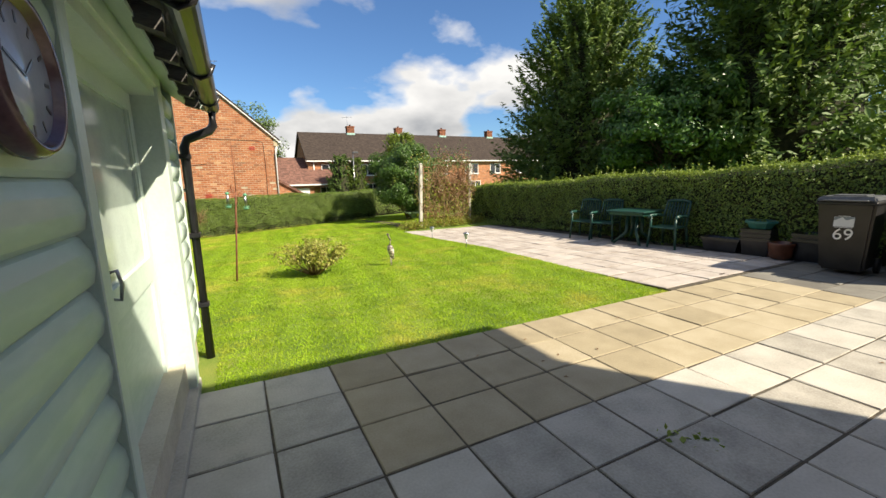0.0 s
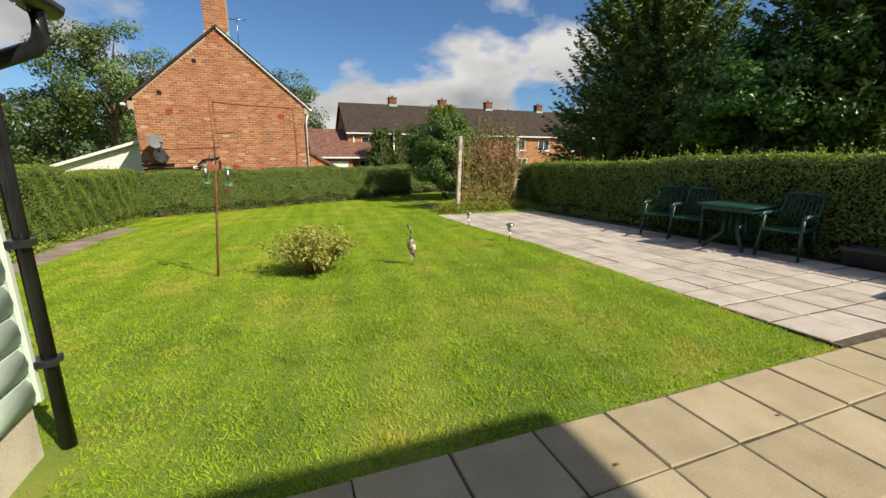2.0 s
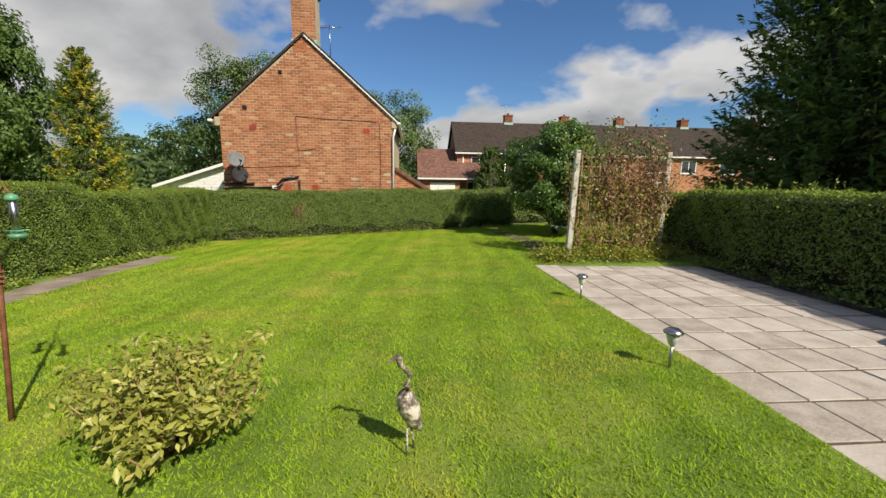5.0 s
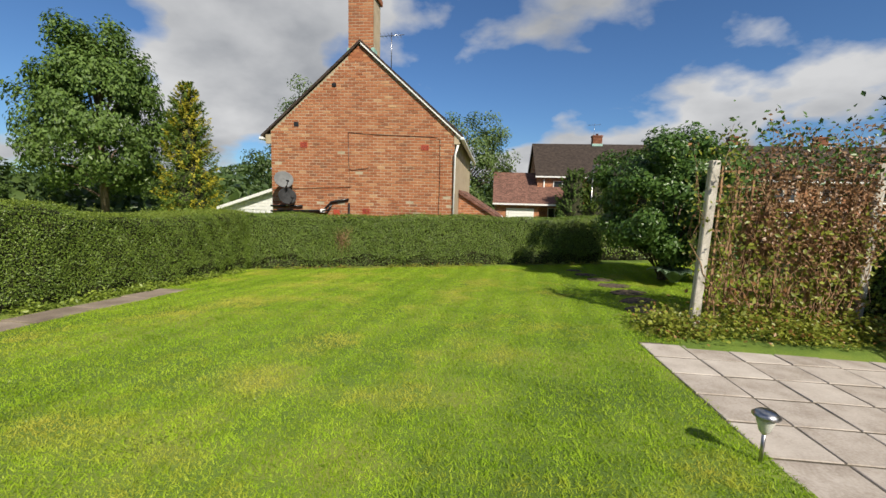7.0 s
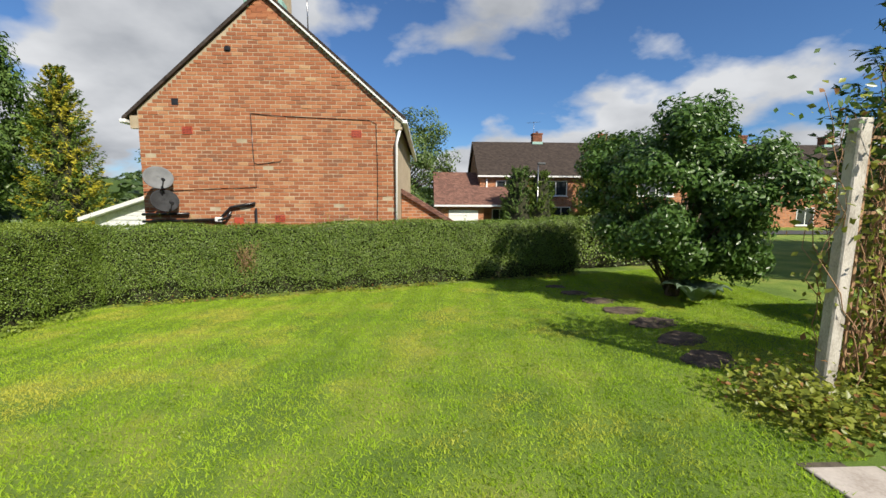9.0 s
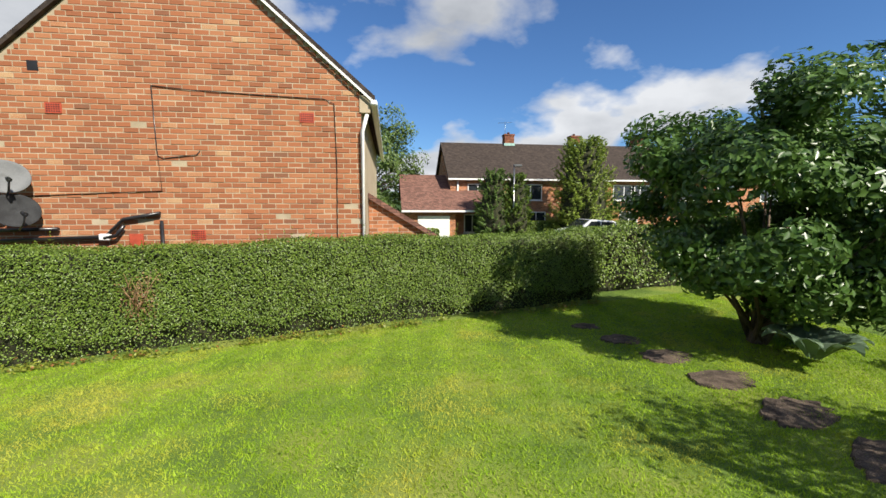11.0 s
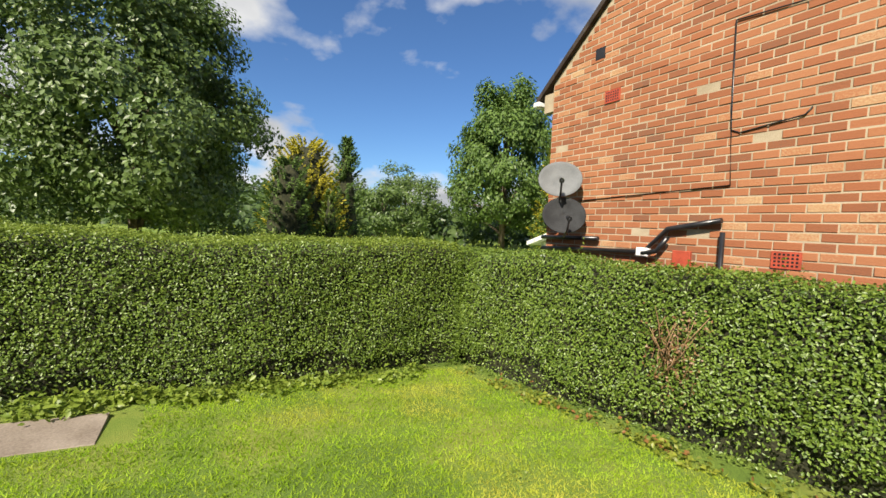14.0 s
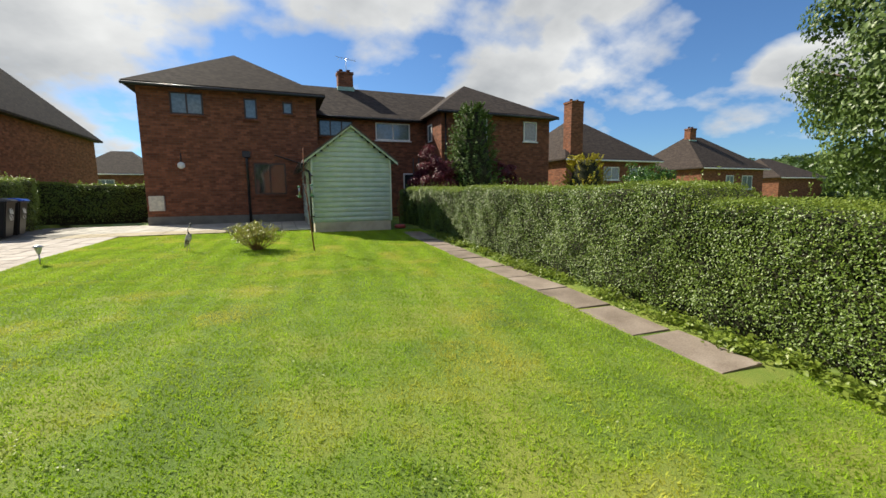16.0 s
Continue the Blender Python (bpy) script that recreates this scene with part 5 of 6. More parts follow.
part("face", bm, plain("clock_face", (0.55, 0.60, 0.70), 0.06, var=0.04, bump=0), clock, "pale glazed dial")
for k in range(12):
    a = k * math.pi / 6
    c, s = math.cos(a), math.sin(a)
    bm = box(-0.004, 0.004, -0.012, 0.012, 0.0, 0.001)
    bmesh.ops.transform(bm, matrix=R @ pose(0.112 * c, 0.112 * s, 0.0366, 0, 0, math.degrees(a) + 90), verts=bm.verts)
    part("hour_mark", bm, M_BLACK, clock)
for ang, ln in ((40, 0.06), (160, 0.09)):
    bm = box(-0.003, 0.003, 0.0, ln, 0.0, 0.001)
    bmesh.ops.transform(bm, matrix=R @ pose(0, 0, 0.038, 0, 0, ang), verts=bm.verts)
    part("clock_hand", bm, M_BLACK, clock)

# ---- garden furniture ----
CHAIR = thing("garden_chair", "dark green plastic garden chair beside the table", "chair", (7.66, 7.15, pz(7.15)), "chairs round the table", -68)


def chair_parts(c):
    for x, y, lean in ((-0.24, -0.22, -0.03), (0.24, -0.22, -0.03), (-0.22, 0.24, 0.05), (0.22, 0.24, 0.05)):
        top = 0.62 if y < 0 else 0.42
        part("leg", tube([(x + (0.03 if x > 0 else -0.03), y + lean, 0), (x, y, 0.40), (x, y, top)], [0.022, 0.026, 0.022], 6), M_CHAIR, c)
    part("seat", box(-0.25, 0.25, -0.26, 0.24, 0.395, 0.425, 0.012), M_CHAIR, c)
    for x in (-0.26, 0.26):
        part("armrest", tube([(x, -0.28, 0.60), (x, -0.2, 0.635), (x, 0.1, 0.63), (x * 0.92, 0.29, 0.60)], [0.024, 0.03, 0.03, 0.022], 8), M_CHAIR, c)
        part("back_post", tube([(x * 0.88, 0.22, 0.40), (x * 0.88, 0.28, 0.65), (x * 0.84, 0.37, 0.90)], 0.02, 6), M_CHAIR, c)
    part("top_rail", tube([(-0.225, 0.365, 0.885), (-0.1, 0.378, 0.91), (0.1, 0.378, 0.91), (0.225, 0.365, 0.885)], 0.027, 8), M_CHAIR, c)
    for k in range(7):
        x = -0.165 + 0.055 * k
        part("back_slat", tube([(x, 0.23, 0.43), (x, 0.285, 0.66), (x, 0.37, 0.89)], [0.017, 0.017, 0.017], 4), M_CHAIR, c)


chair_parts(CHAIR)
copy_thing(CHAIR, pose(7.64, 6.50, pz(6.50), 0, 0, -72))
copy_thing(CHAIR, pose(7.66, 4.98, pz(4.98), 0, 0, -82))
tb = thing("garden_table", "dark green plastic garden table on splayed legs", "table", (7.62, 5.72, pz(5.72)), "", 8)
part("tabletop", box(-0.42, 0.42, -0.42, 0.42, 0.69, 0.725, 0.012), M_CHAIR, tb)
part("apron", bx(bx(box(-0.36, 0.36, -0.37, -0.35, 0.63, 0.69), -0.36, 0.36, 0.35, 0.37, 0.63, 0.69), -0.37, -0.35, -0.35, 0.35, 0.63, 0.69), M_CHAIR, tb)
for x in (-0.1, 0.1):
    for y in (-0.1, 0.1):
        part("leg", tube([(x, y, 0.69), (x * 1.1, y * 1.1, 0.25), (x * 3.0, y * 3.0, 0.02)], [0.04, 0.038, 0.03], 6), M_CHAIR, tb)


def planter(label, at, w, d, h, rz, material=None, taper=0.85):
    p = thing("planter", label, "planter", at, "", rz)
    bm = bmesh.new()
    bx(bm, -w / 2, w / 2, -d / 2, d / 2, 0, h)
    for v in bm.verts:
        if v.co.z < 0.01:
            v.co.x *= taper; v.co.y *= taper
    top = [f for f in bm.faces if f.normal.z > 0.9]
    r = bmesh.ops.inset_region(bm, faces=top, thickness=0.018)
    bmesh.ops.translate(bm, verts=list({v for f in top for v in f.verts}), vec=(0, 0, -0.05))
    part("pot", bm, material or M_BLACK, p)
    part("rim", bx(bx(bx(box(-w / 2 - 0.012, w / 2 + 0.012, -d / 2 - 0.012, -d / 2, h - 0.04, h + 0.004), -w / 2 - 0.012, w / 2 + 0.012, d / 2, d / 2 + 0.012, h - 0.04, h + 0.004), -w / 2 - 0.012, -w / 2, -d / 2, d / 2, h - 0.04, h + 0.004), w / 2, w / 2 + 0.012, -d / 2, d / 2, h - 0.04, h + 0.004), material or M_BLACK, p)
    part("soil", box(-w / 2 + 0.02, w / 2 - 0.02, -d / 2 + 0.02, d / 2 - 0.02, h - 0.06, h - 0.045), M_EARTH, p)
    return p


planter("long black plastic trough planter by the hedge", (7.98, 4.12, -0.03), 0.62, 0.26, 0.24, 94)
for k in range(3):
    planter("black square plastic pot in a stack", (8.02, 3.55, -0.02 + 0.075 * k), 0.42, 0.42, 0.30, 96)
tub = thing("plant_tub", "teal octagonal plastic tub on the stacked pots", "pot", (8.02, 3.55, 0.435))
part("tub", lathe([(0.16, 0.0), (0.21, 0.10), (0.24, 0.10), (0.24, 0.135), (0.20, 0.135), (0.17, 0.04)], 8), M_TUB, tub)
pot = thing("glazed_pot", "round brown glazed ceramic pot", "pot", (7.78, 3.12, 0.0))
part("pot", lathe([(0.12, 0.0), (0.165, 0.05), (0.175, 0.2), (0.185, 0.24), (0.185, 0.27), (0.16, 0.27), (0.15, 0.2)], 28), M_TERRA, pot)
for k in range(2):
    planter("black plastic pot beside the bin", (8.02, 2.82, 0.002 + 0.08 * k), 0.40, 0.40, 0.34, 92)


def text_mesh(body, size, m, material, parent, name):
    cu = bpy.data.curves.new(name, "FONT")
    cu.body, cu.size, cu.align_x, cu.align_y, cu.extrude = body, size, "CENTER", "CENTER", 0.0015
    tmp = bpy.data.objects.new(name, cu)
    scene.collection.objects.link(tmp)
    bpy.context.view_layer.update()
    me = bpy.data.meshes.new_from_object(tmp.evaluated_get(bpy.context.evaluated_depsgraph_get()))
    bpy.data.objects.remove(tmp)
    me.materials.clear()
    ob = link_mesh(name, me, material, parent)
    ob.matrix_local = m
    return ob


def wheelie_bin(label, at, rz, lid_mat, bold):
    b = thing("wheelie_bin", label, "wheelie bin", at, "wheelie bins by the hedge", rz)
    bm = bmesh.new()
    bx(bm, -0.285, 0.285, -0.33, 0.33, 0.05, 0.97)
    for v in bm.verts:
        if v.co.z < 0.1:
            v.co.x *= 0.80; v.co.y = v.co.y * 0.72 + 0.04
    bmesh.ops.bevel(bm, geom=list(bm.edges), offset=0.03, segments=2, affect="EDGES")
    part("body", bm, M_BIN, b)
    part("rim", box(-0.30, 0.30, -0.35, 0.34, 0.94, 0.985, 0.012), M_BIN, b)
    bm = bmesh.new()
    bx(bm, -0.30, 0.30, -0.37, 0.33, 0.987, 1.05)
    for v in bm.verts:
        if v.co.z > 1.02:
            v.co.x *= 0.90; v.co.y *= 0.90
    bmesh.ops.bevel(bm, geom=list(bm.edges), offset=0.018, segments=2, affect="EDGES")
    lid = part("lid", bm, lid_mat, b)
    part("lid_panel", box(-0.17, 0.17, -0.22, 0.10, 1.048, 1.066, 0.008), lid_mat, lid)
    part("lid_grip", box(-0.22, 0.22, -0.40, -0.365, 0.99, 1.012, 0.008), lid_mat, lid)
    part("handle", tube([(-0.22, 0.34, 0.96), (-0.22, 0.41, 0.98), (0.22, 0.41, 0.98), (0.22, 0.34, 0.96)], 0.016, 8), M_BIN, b)
    part("axle", tube([(-0.26, 0.27, 0.1), (0.26, 0.27, 0.1)], 0.012, 8), M_STEEL, b)
    for x in (-0.265, 0.265):
        bm = lathe([(0.04, -0.025), (0.1, -0.025), (0.1, 0.025), (0.04, 0.025)], 20)
        bmesh.ops.transform(bm, matrix=pose(x, 0.27, 0.1, 0, 90, 0), verts=bm.verts)
        part("wheel", bm, M_BLACK, b)
    # front sticker: panel with hill shape and bars of lettering
    tilt = 84.3
    M_ST = plain("sticker", (0.62, 0.64, 0.64), 0.5, var=0.03)
    M_STD = plain("sticker_dark", (0.20, 0.23, 0.24), 0.5, var=0.03)

    def front(zz, x, up=0.0):
        return pose(x, -0.332 + (0.97 - zz) * 0.0975 - 0.003 - up, zz, tilt, 0, 0)

    bm = bmesh.new(); bx(bm, -0.10, 0.10, -0.065, 0.065, 0, 0.001)
    st = part("sticker", bm, M_ST, b, "pale council sticker"); st.matrix_local = front(0.72, 0)
    q = bmesh.new()
    vs = [q.verts.new(p) for p in ((-0.098, 0.01, 0.0025), (-0.02, 0.06, 0.0025), (0.02, 0.02, 0.0025), (0.098, 0.05, 0.0025), (0.098, 0.063, 0.0025), (-0.098, 0.063, 0.0025))]
    q.faces.new(vs)
    part("sticker_hill", q, M_STD, st)
    for yy, w in ((0.085, 0.10), (0.075, 0.06), (-0.074, 0.09)):
        part("letter_bar", box(-w, w, yy - 0.004, yy + 0.003, 0.001, 0.0025), M_ST, st)
    text_mesh("69" if bold else "6 9", 0.21 if bold else 0.17, front(0.545, 0, 0.001), M_WHITE if bold else M_ST, b, "number")
    return b


wheelie_bin("black wheelie bin with white number 69", (7.48, 2.24, 0.0), -84, M_GREYPLAS, True)
wheelie_bin("black wheelie bin with bright blue lid", (7.56, 1.47, 0.0), -82, M_BLUE, False)

# ---- things on the lawn ----
fz = g0(-0.05, 7.1)
fd = thing("bird_feeder_pole", "leaning rusty iron pole with green bird feeders", "bird feeder", (-0.05, 7.1, fz))
part("pole", tube([(0, 0, -0.1), (0.06, 0.0, 0.6), (0.10, 0.0, 1.10), (0.13, 0, 1.42)], [0.015, 0.014, 0.014, 0.010], 8), M_RUST, fd)
part("rod", tube([(0.13, 0, 1.38), (0.14, 0, 1.70), (0.135, 0.01, 2.2)], [0.009, 0.008, 0.006], 6), M_RUST, fd, "thin rusty top rod")
part("coil", tube([(0.085 + 0.024 * math.cos(k * 0.9), 0.024 * math.sin(k * 0.9), 0.86 + 0.004 * k) for k in range(28)], 0.005, 5), M_RUST, fd)
M_FEED = plain("feeder_green", (0.10, 0.30, 0.17), 0.4)
for wx, wy, zz in ((-0.12, 0.02, 1.30), (0.13, -0.03, 1.27)):
    x0 = 0.125
    part("hook", tube([(x0, 0, zz - 0.05), (x0 + wx * 0.3, wy * 0.3, zz + 0.12), (x0 + wx * 0.7, wy * 0.7, zz + 0.17), (x0 + wx, wy, zz + 0.12)], 0.006, 6), M_RUST, fd)
    part("scroll", tube([(x0 + math.copysign(0.03 + 0.03 * math.sin(q), wx), 0, 1.50 + 0.05 * math.cos(q)) for q in [k * 0.5 for k in range(9)]], 0.005, 5), M_RUST, fd)
    fe = part("feeder", lathe([(0.001, -0.14), (0.018, -0.14), (0.018, 0.05), (0.001, 0.055)], 14), M_STEEL, fd, "slim mesh seed tube")
    part("feeder_cap", lathe([(0.026, 0.05), (0.034, 0.06), (0.026, 0.08), (0.004, 0.09)], 14), M_FEED, fe)
    part("feeder_tray", lathe([(0.026, -0.165), (0.042, -0.155), (0.044, -0.14), (0.026, -0.135)], 14), M_FEED, fe)
    for yy in (-0.02, 0.02):
        part("perch", tube([(-0.05, yy, -0.12), (0.05, yy, -0.118)], 0.004, 6), M_FEED, fe)
    fe.location = (x0 + wx, wy, zz + 0.04)

hz = g0(2.41, 6.56)
# heron ornament, one mesh
hb = bmesh.new()
tube_into(hb, [(0.0, 0, 0.0), (0.0, 0.0, 0.16)], 0.007, 6)
tube_into(hb, [(0.07, 0.02, 0.0), (0.03, 0.01, 0.18)], 0.007, 6)
tube_into(hb, [(0.10, 0, 0.10), (0.05, 0, 0.18), (0.01, 0, 0.28), (-0.01, 0, 0.36), (0.0, 0, 0.41)], [0.008, 0.045, 0.06, 0.045, 0.022], 12)
tube_into(hb, [(0.0, 0, 0.40), (0.02, 0, 0.46), (-0.01, 0, 0.50), (-0.045, 0, 0.535), (-0.05, 0, 0.57), (-0.07, 0, 0.585)], [0.02, 0.015, 0.013, 0.013, 0.02, 0.014], 10)
tube_into(hb, [(-0.07, 0, 0.585), (-0.13, 0, 0.57)], [0.011, 0.002], 6)
me = bpy.data.meshes.new("heron_ornament")
bmesh.ops.rotate(hb, verts=hb.verts, cent=(0, 0, 0), matrix=Matrix.Rotation(radians(40), 3, "Z"))
hb.to_mesh(me); hb.free()
he = link_mesh("heron_ornament", me, mat("heron_paint", [(0.35, (0.10, 0.085, 0.07)), (0.5, (0.30, 0.25, 0.20)), (0.66, (0.62, 0.58, 0.50))], rough=0.5, scale=14, fine=60, bump=0.2))
he.matrix_world = pose(2.41, 6.56, hz - 0.01)
tagged(he, "weathered grey heron ornament standing on the lawn", "ornament")

for lx, ly in ((4.47, 7.45), (4.65, 9.58)):
    lp = thing("solar_lamp", "small steel solar lamp on a stake", "solar lamp", (lx, ly, g0(lx, ly) - 0.02), "solar lamps along the patio")
    part("stake", tube([(0, 0, -0.05), (0, 0, 0.20)], 0.011, 8), M_STEEL, lp)
    part("diffuser", lathe([(0.015, 0.19), (0.03, 0.21), (0.048, 0.27), (0.05, 0.30), (0.03, 0.305)], 16), plain("ribbed_glass", (0.55, 0.55, 0.52), 0.1), lp)
    part("cap", lathe([(0.072, 0.30), (0.075, 0.31), (0.045, 0.335), (0.001, 0.34)], 16), M_STEEL, lp)


# leafy little bush
def little_bush(at):
    b = thing("azalea_bush", "small sparse yellow green bush on the lawn", "bush", at)
    r = np.random.default_rng(77)
    tips = []
    for k in range(46):
        a, rr = r.uniform(0, 2 * np.pi), r.uniform(0.12, 0.60)
        hh = r.uniform(0.28, 0.52) * (1.08 - 0.35 * rr)
        e = Vector((rr * math.cos(a), rr * math.sin(a) * 0.9, hh + 0.05))
        m_ = Vector((e.x * 0.55 + r.normal(0, 0.02), e.y * 0.55 + r.normal(0, 0.02), hh * 0.42))
        part("stem", tube([(0.04 * math.cos(a), 0.04 * math.sin(a), -0.02), m_, e], [0.011, 0.007, 0.003], 5), M_TWIG, b)
        tips += [e, m_.lerp(e, 0.7), m_.lerp(e, 0.4)]
    c = np.array([tuple(t) for t in tips])
    n = 3300
    w = r.integers(0, len(c), n)
    g = unit(r.normal(0, 1, (n, 3))) * (r.uniform(0, 1, (n, 1)) ** 0.5)
    p = c[w] + g * np.array([0.11, 0.11, 0.075])
    leaves("leaf", p, g + np.array([0, 0, 0.6]), 0.055, M_BUSH, b, 0.42, 0.5, rng=r)
    return b


little_bush((1.12, 6.72, g0(1.12, 6.72)))

# ---- trellis with climber ----
for px, py, tl in ((5.70, 12.72, 1.5), (7.68, 12.80, 1.0)):
    po = thing("concrete_post", "weathered grey concrete fence post", "post", (px, py, -0.35), "trellis posts")
    bm = box(-0.055, 0.055, -0.05, 0.05, 0, 2.24, 0.012)
    bmesh.ops.rotate(bm, verts=bm.verts, cent=(0, 0, 0), matrix=Matrix.Rotation(radians(tl), 3, "Y"))
    part("shaft", bm, M_CONCRETE, po)
tr = thing("trellis", "brown wooden trellis overgrown with a dry climber", "trellis", (5.78, 12.76, -0.3))
for k in range(10):
    part("lath", box(0.1 + 0.19 * k - 0.012, 0.1 + 0.19 * k + 0.012, -0.012, 0.0, 0.25, 2.15), M_TWIG, tr)
for k in range(10):
    part("lath", box(0.0, 1.84, 0.0, 0.012, 0.35 + 0.19 * k - 0.012, 0.35 + 0.19 * k + 0.012), M_TWIG, tr)
cl = thing("climbing_plant", "tangled climber with green and dry brown growth", "climbing plant", (5.78, 12.76, -0.3))
r = np.random.default_rng(8)
stems = bmesh.new()
tipl = []
for k in range(150):
    x = r.uniform(0, 1.9)
    pts, zz, y = [], r.uniform(0.0, 0.5), r.normal(0, 0.08)
    hmax = r.uniform(1.4, 2.75)
    while zz < hmax:
        pts.append((x, y, zz)); x += r.normal(0, 0.05); y += r.normal(0, 0.035); y *= 0.93; zz += 0.13
    if len(pts) > 2:
        tube_into(stems, pts, np.linspace(0.006, 0.0025, len(pts)).tolist(), 4, False)
        tipl += pts
part("stem", stems, M_TWIG, cl, "thin dry brown stems")["kind"] = "stuff"
tp = np.array(tipl)
def climber_leaves(mask, n, size, m, nm, sp):
    q = tp[mask]
    c = q[r.integers(0, len(q), n)] + r.normal(0, sp, (n, 3))
    leaves(nm, c, np.tile([-0.2, -0.7, 0.4], (n, 1)), size, m, cl, 0.6, 0.7, 0.3, rng=r)
climber_leaves((tp[:, 2] < 1.55) | (tp[:, 0] < 0.4), 3200, 0.065, M_CLIMB, "leaf", 0.085)
climber_leaves((tp[:, 2] > 1.0) & (tp[:, 0] > 0.45), 6500, 0.05, M_DRY, "dry_leaf", 0.07)
climber_leaves(tp[:, 2] > 2.0, 700, 0.07, M_LILAC, "leaf", 0.13)


def low_plants(name, label, n, pts, size, m, hgt, seed, clump=0.12):
    r = np.random.default_rng(seed)
    p = thing(name, label, "plants")
    pts = np.array(pts)
    w = r.integers(0, len(pts), n)
    c = pts[w] + r.normal(0, 1, (n, 2)) * clump
    z = gz(c[:, 0], c[:, 1]) + np.abs(r.normal(0, 1, n)) * hgt
    leaves("leaf", np.stack([c[:, 0], c[:, 1], z], 1), np.tile([0, 0, 0.9], (n, 1)), size, m, p, 0.65, 0.5, rng=r)
    return p


r = np.random.default_rng(19)
low_plants("ground_cover", "leafy green plants below the trellis", 6500, np.stack([r.uniform(5.0, 8.1, 160), r.uniform(12.05, 13.0, 160)], 1), 0.055, M_CLIMB, 0.12, 51)
low_plants("ground_cover", "leafy weeds along the foot of the shaded hedge", 2600, np.stack([r.uniform(7.75, 8.1, 80), r.uniform(4.5, 12, 80)], 1), 0.05, M_PRIVET, 0.07, 52, 0.08)
low_plants("ground_cover", "low weeds between the path and the hedge", 6500, np.stack([r.uniform(-3.75, -3.45, 120), r.uniform(4.5, 17.2, 120)], 1), 0.06, M_PRIVET_TOP, 0.05, 53, 0.08)
low_plants("ground_cover", "dry weeds at the foot of the brick-side hedge", 1800, (lambda q: np.stack([q, 18.25 + 0.156 * q + r.uniform(-0.1, 0.08, 90)], 1))(r.uniform(-3.6, 6.1, 90)), 0.05, M_CLIMB, 0.04, 54, 0.06)

r = np.random.default_rng(23)
low_plants("lawn_weeds", "small round clover and daisy leaves in the lawn", 3800, np.stack([r.uniform(-2.5, 4.6, 70), r.uniform(3.2, 17.0, 70)], 1), 0.020, M_PRIVET_TOP, 0.010, 57, 0.09)

# a bare, dry patch in the hedge before the gable
dp = thing("dry_twigs", "brown dry twigs showing in a hedge gap", "twigs", (-1.2, 18.19, 0.05))
rd = np.random.default_rng(61)
for k in range(34):
    a = Vector((rd.normal(0, 0.10), rd.uniform(0.0, 0.10), rd.uniform(-0.32, 0.1)))
    b = a + Vector((rd.normal(0, 0.10), rd.normal(0, 0.05), rd.uniform(0.12, 0.34)))
    part("twig", tube([a, a.lerp(b, 0.5) + Vector((rd.normal(0, 0.02), 0, 0)), b], [0.005, 0.004, 0.002], 4), M_TWIG, dp)
cdry = rd.normal(0, 1, (420, 3)) * np.array([0.13, 0.045, 0.20]) + np.array([0, 0.06, 0.0])
leaves("dry_leaf", cdry, np.tile([0, -0.8, 0.3], (420, 1)), 0.03, M_DRY, dp, 0.55, 0.6, rng=rd)

rh = thing("silver_leaved_plant", "large silvery green leaves under the shrub", "plant", (6.75, 15.85, g0(6.75, 15.85)))
for k in range(11):
    a = k * 0.57
    L_ = 0.34 + 0.06 * (k % 3)
    bm = bmesh.new()
    prev = None
    for i in range(8):
        f = i / 7
        wd = 0.13 * math.sin(math.pi * min(1, f * 0.93 + 0.06)) * (1 + 0.18 * (i % 2))
        x, zz = 0.06 + L_ * f, 0.06 + 0.26 * math.sin(f * 2.2)
        rowv = [bm.verts.new((x, -wd, zz + 0.03)), bm.verts.new((x, 0, zz)), bm.verts.new((x, wd, zz + 0.03))]
        if prev:
            bm.faces.new((prev[0], prev[1], rowv[1], rowv[0])); bm.faces.new((prev[1], prev[2], rowv[2], rowv[1]))
        prev = rowv
    bmesh.ops.solidify(bm, geom=list(bm.faces), thickness=0.004)
    bmesh.ops.rotate(bm, verts=bm.verts, cent=(0, 0, 0), matrix=Matrix.Rotation(a, 3, "Z"))
    part("leaf", bm, M_RHUB, rh)

# bare earth stepping patches
def flat_patch(name, label, x, y, rx, ry, rz, material, lift, seed, category):
    r = np.random.default_rng(seed)
    n = 26
    bm = bmesh.new()
    c = bm.verts.new((0, 0, lift + 0.012))
    ring = [bm.verts.new((rx * math.cos(2 * math.pi * k / n) * q, ry * math.sin(2 * math.pi * k / n) * q, lift)) for k, q in enumerate(r.uniform(0.82, 1.12, n))]
    low = [bm.verts.new((v.co.x * 1.05, v.co.y * 1.05, -0.03)) for v in ring]
    for k in range(n):
        j = (k + 1) % n
        bm.faces.new((c, ring[k], ring[j])); bm.faces.new((ring[k], low[k], low[j], ring[j]))
    ob = part(name, bm, material)
    ob.matrix_world = pose(x, y, g0(x, y), 0, 0, rz)
    return tagged(ob, label, category)


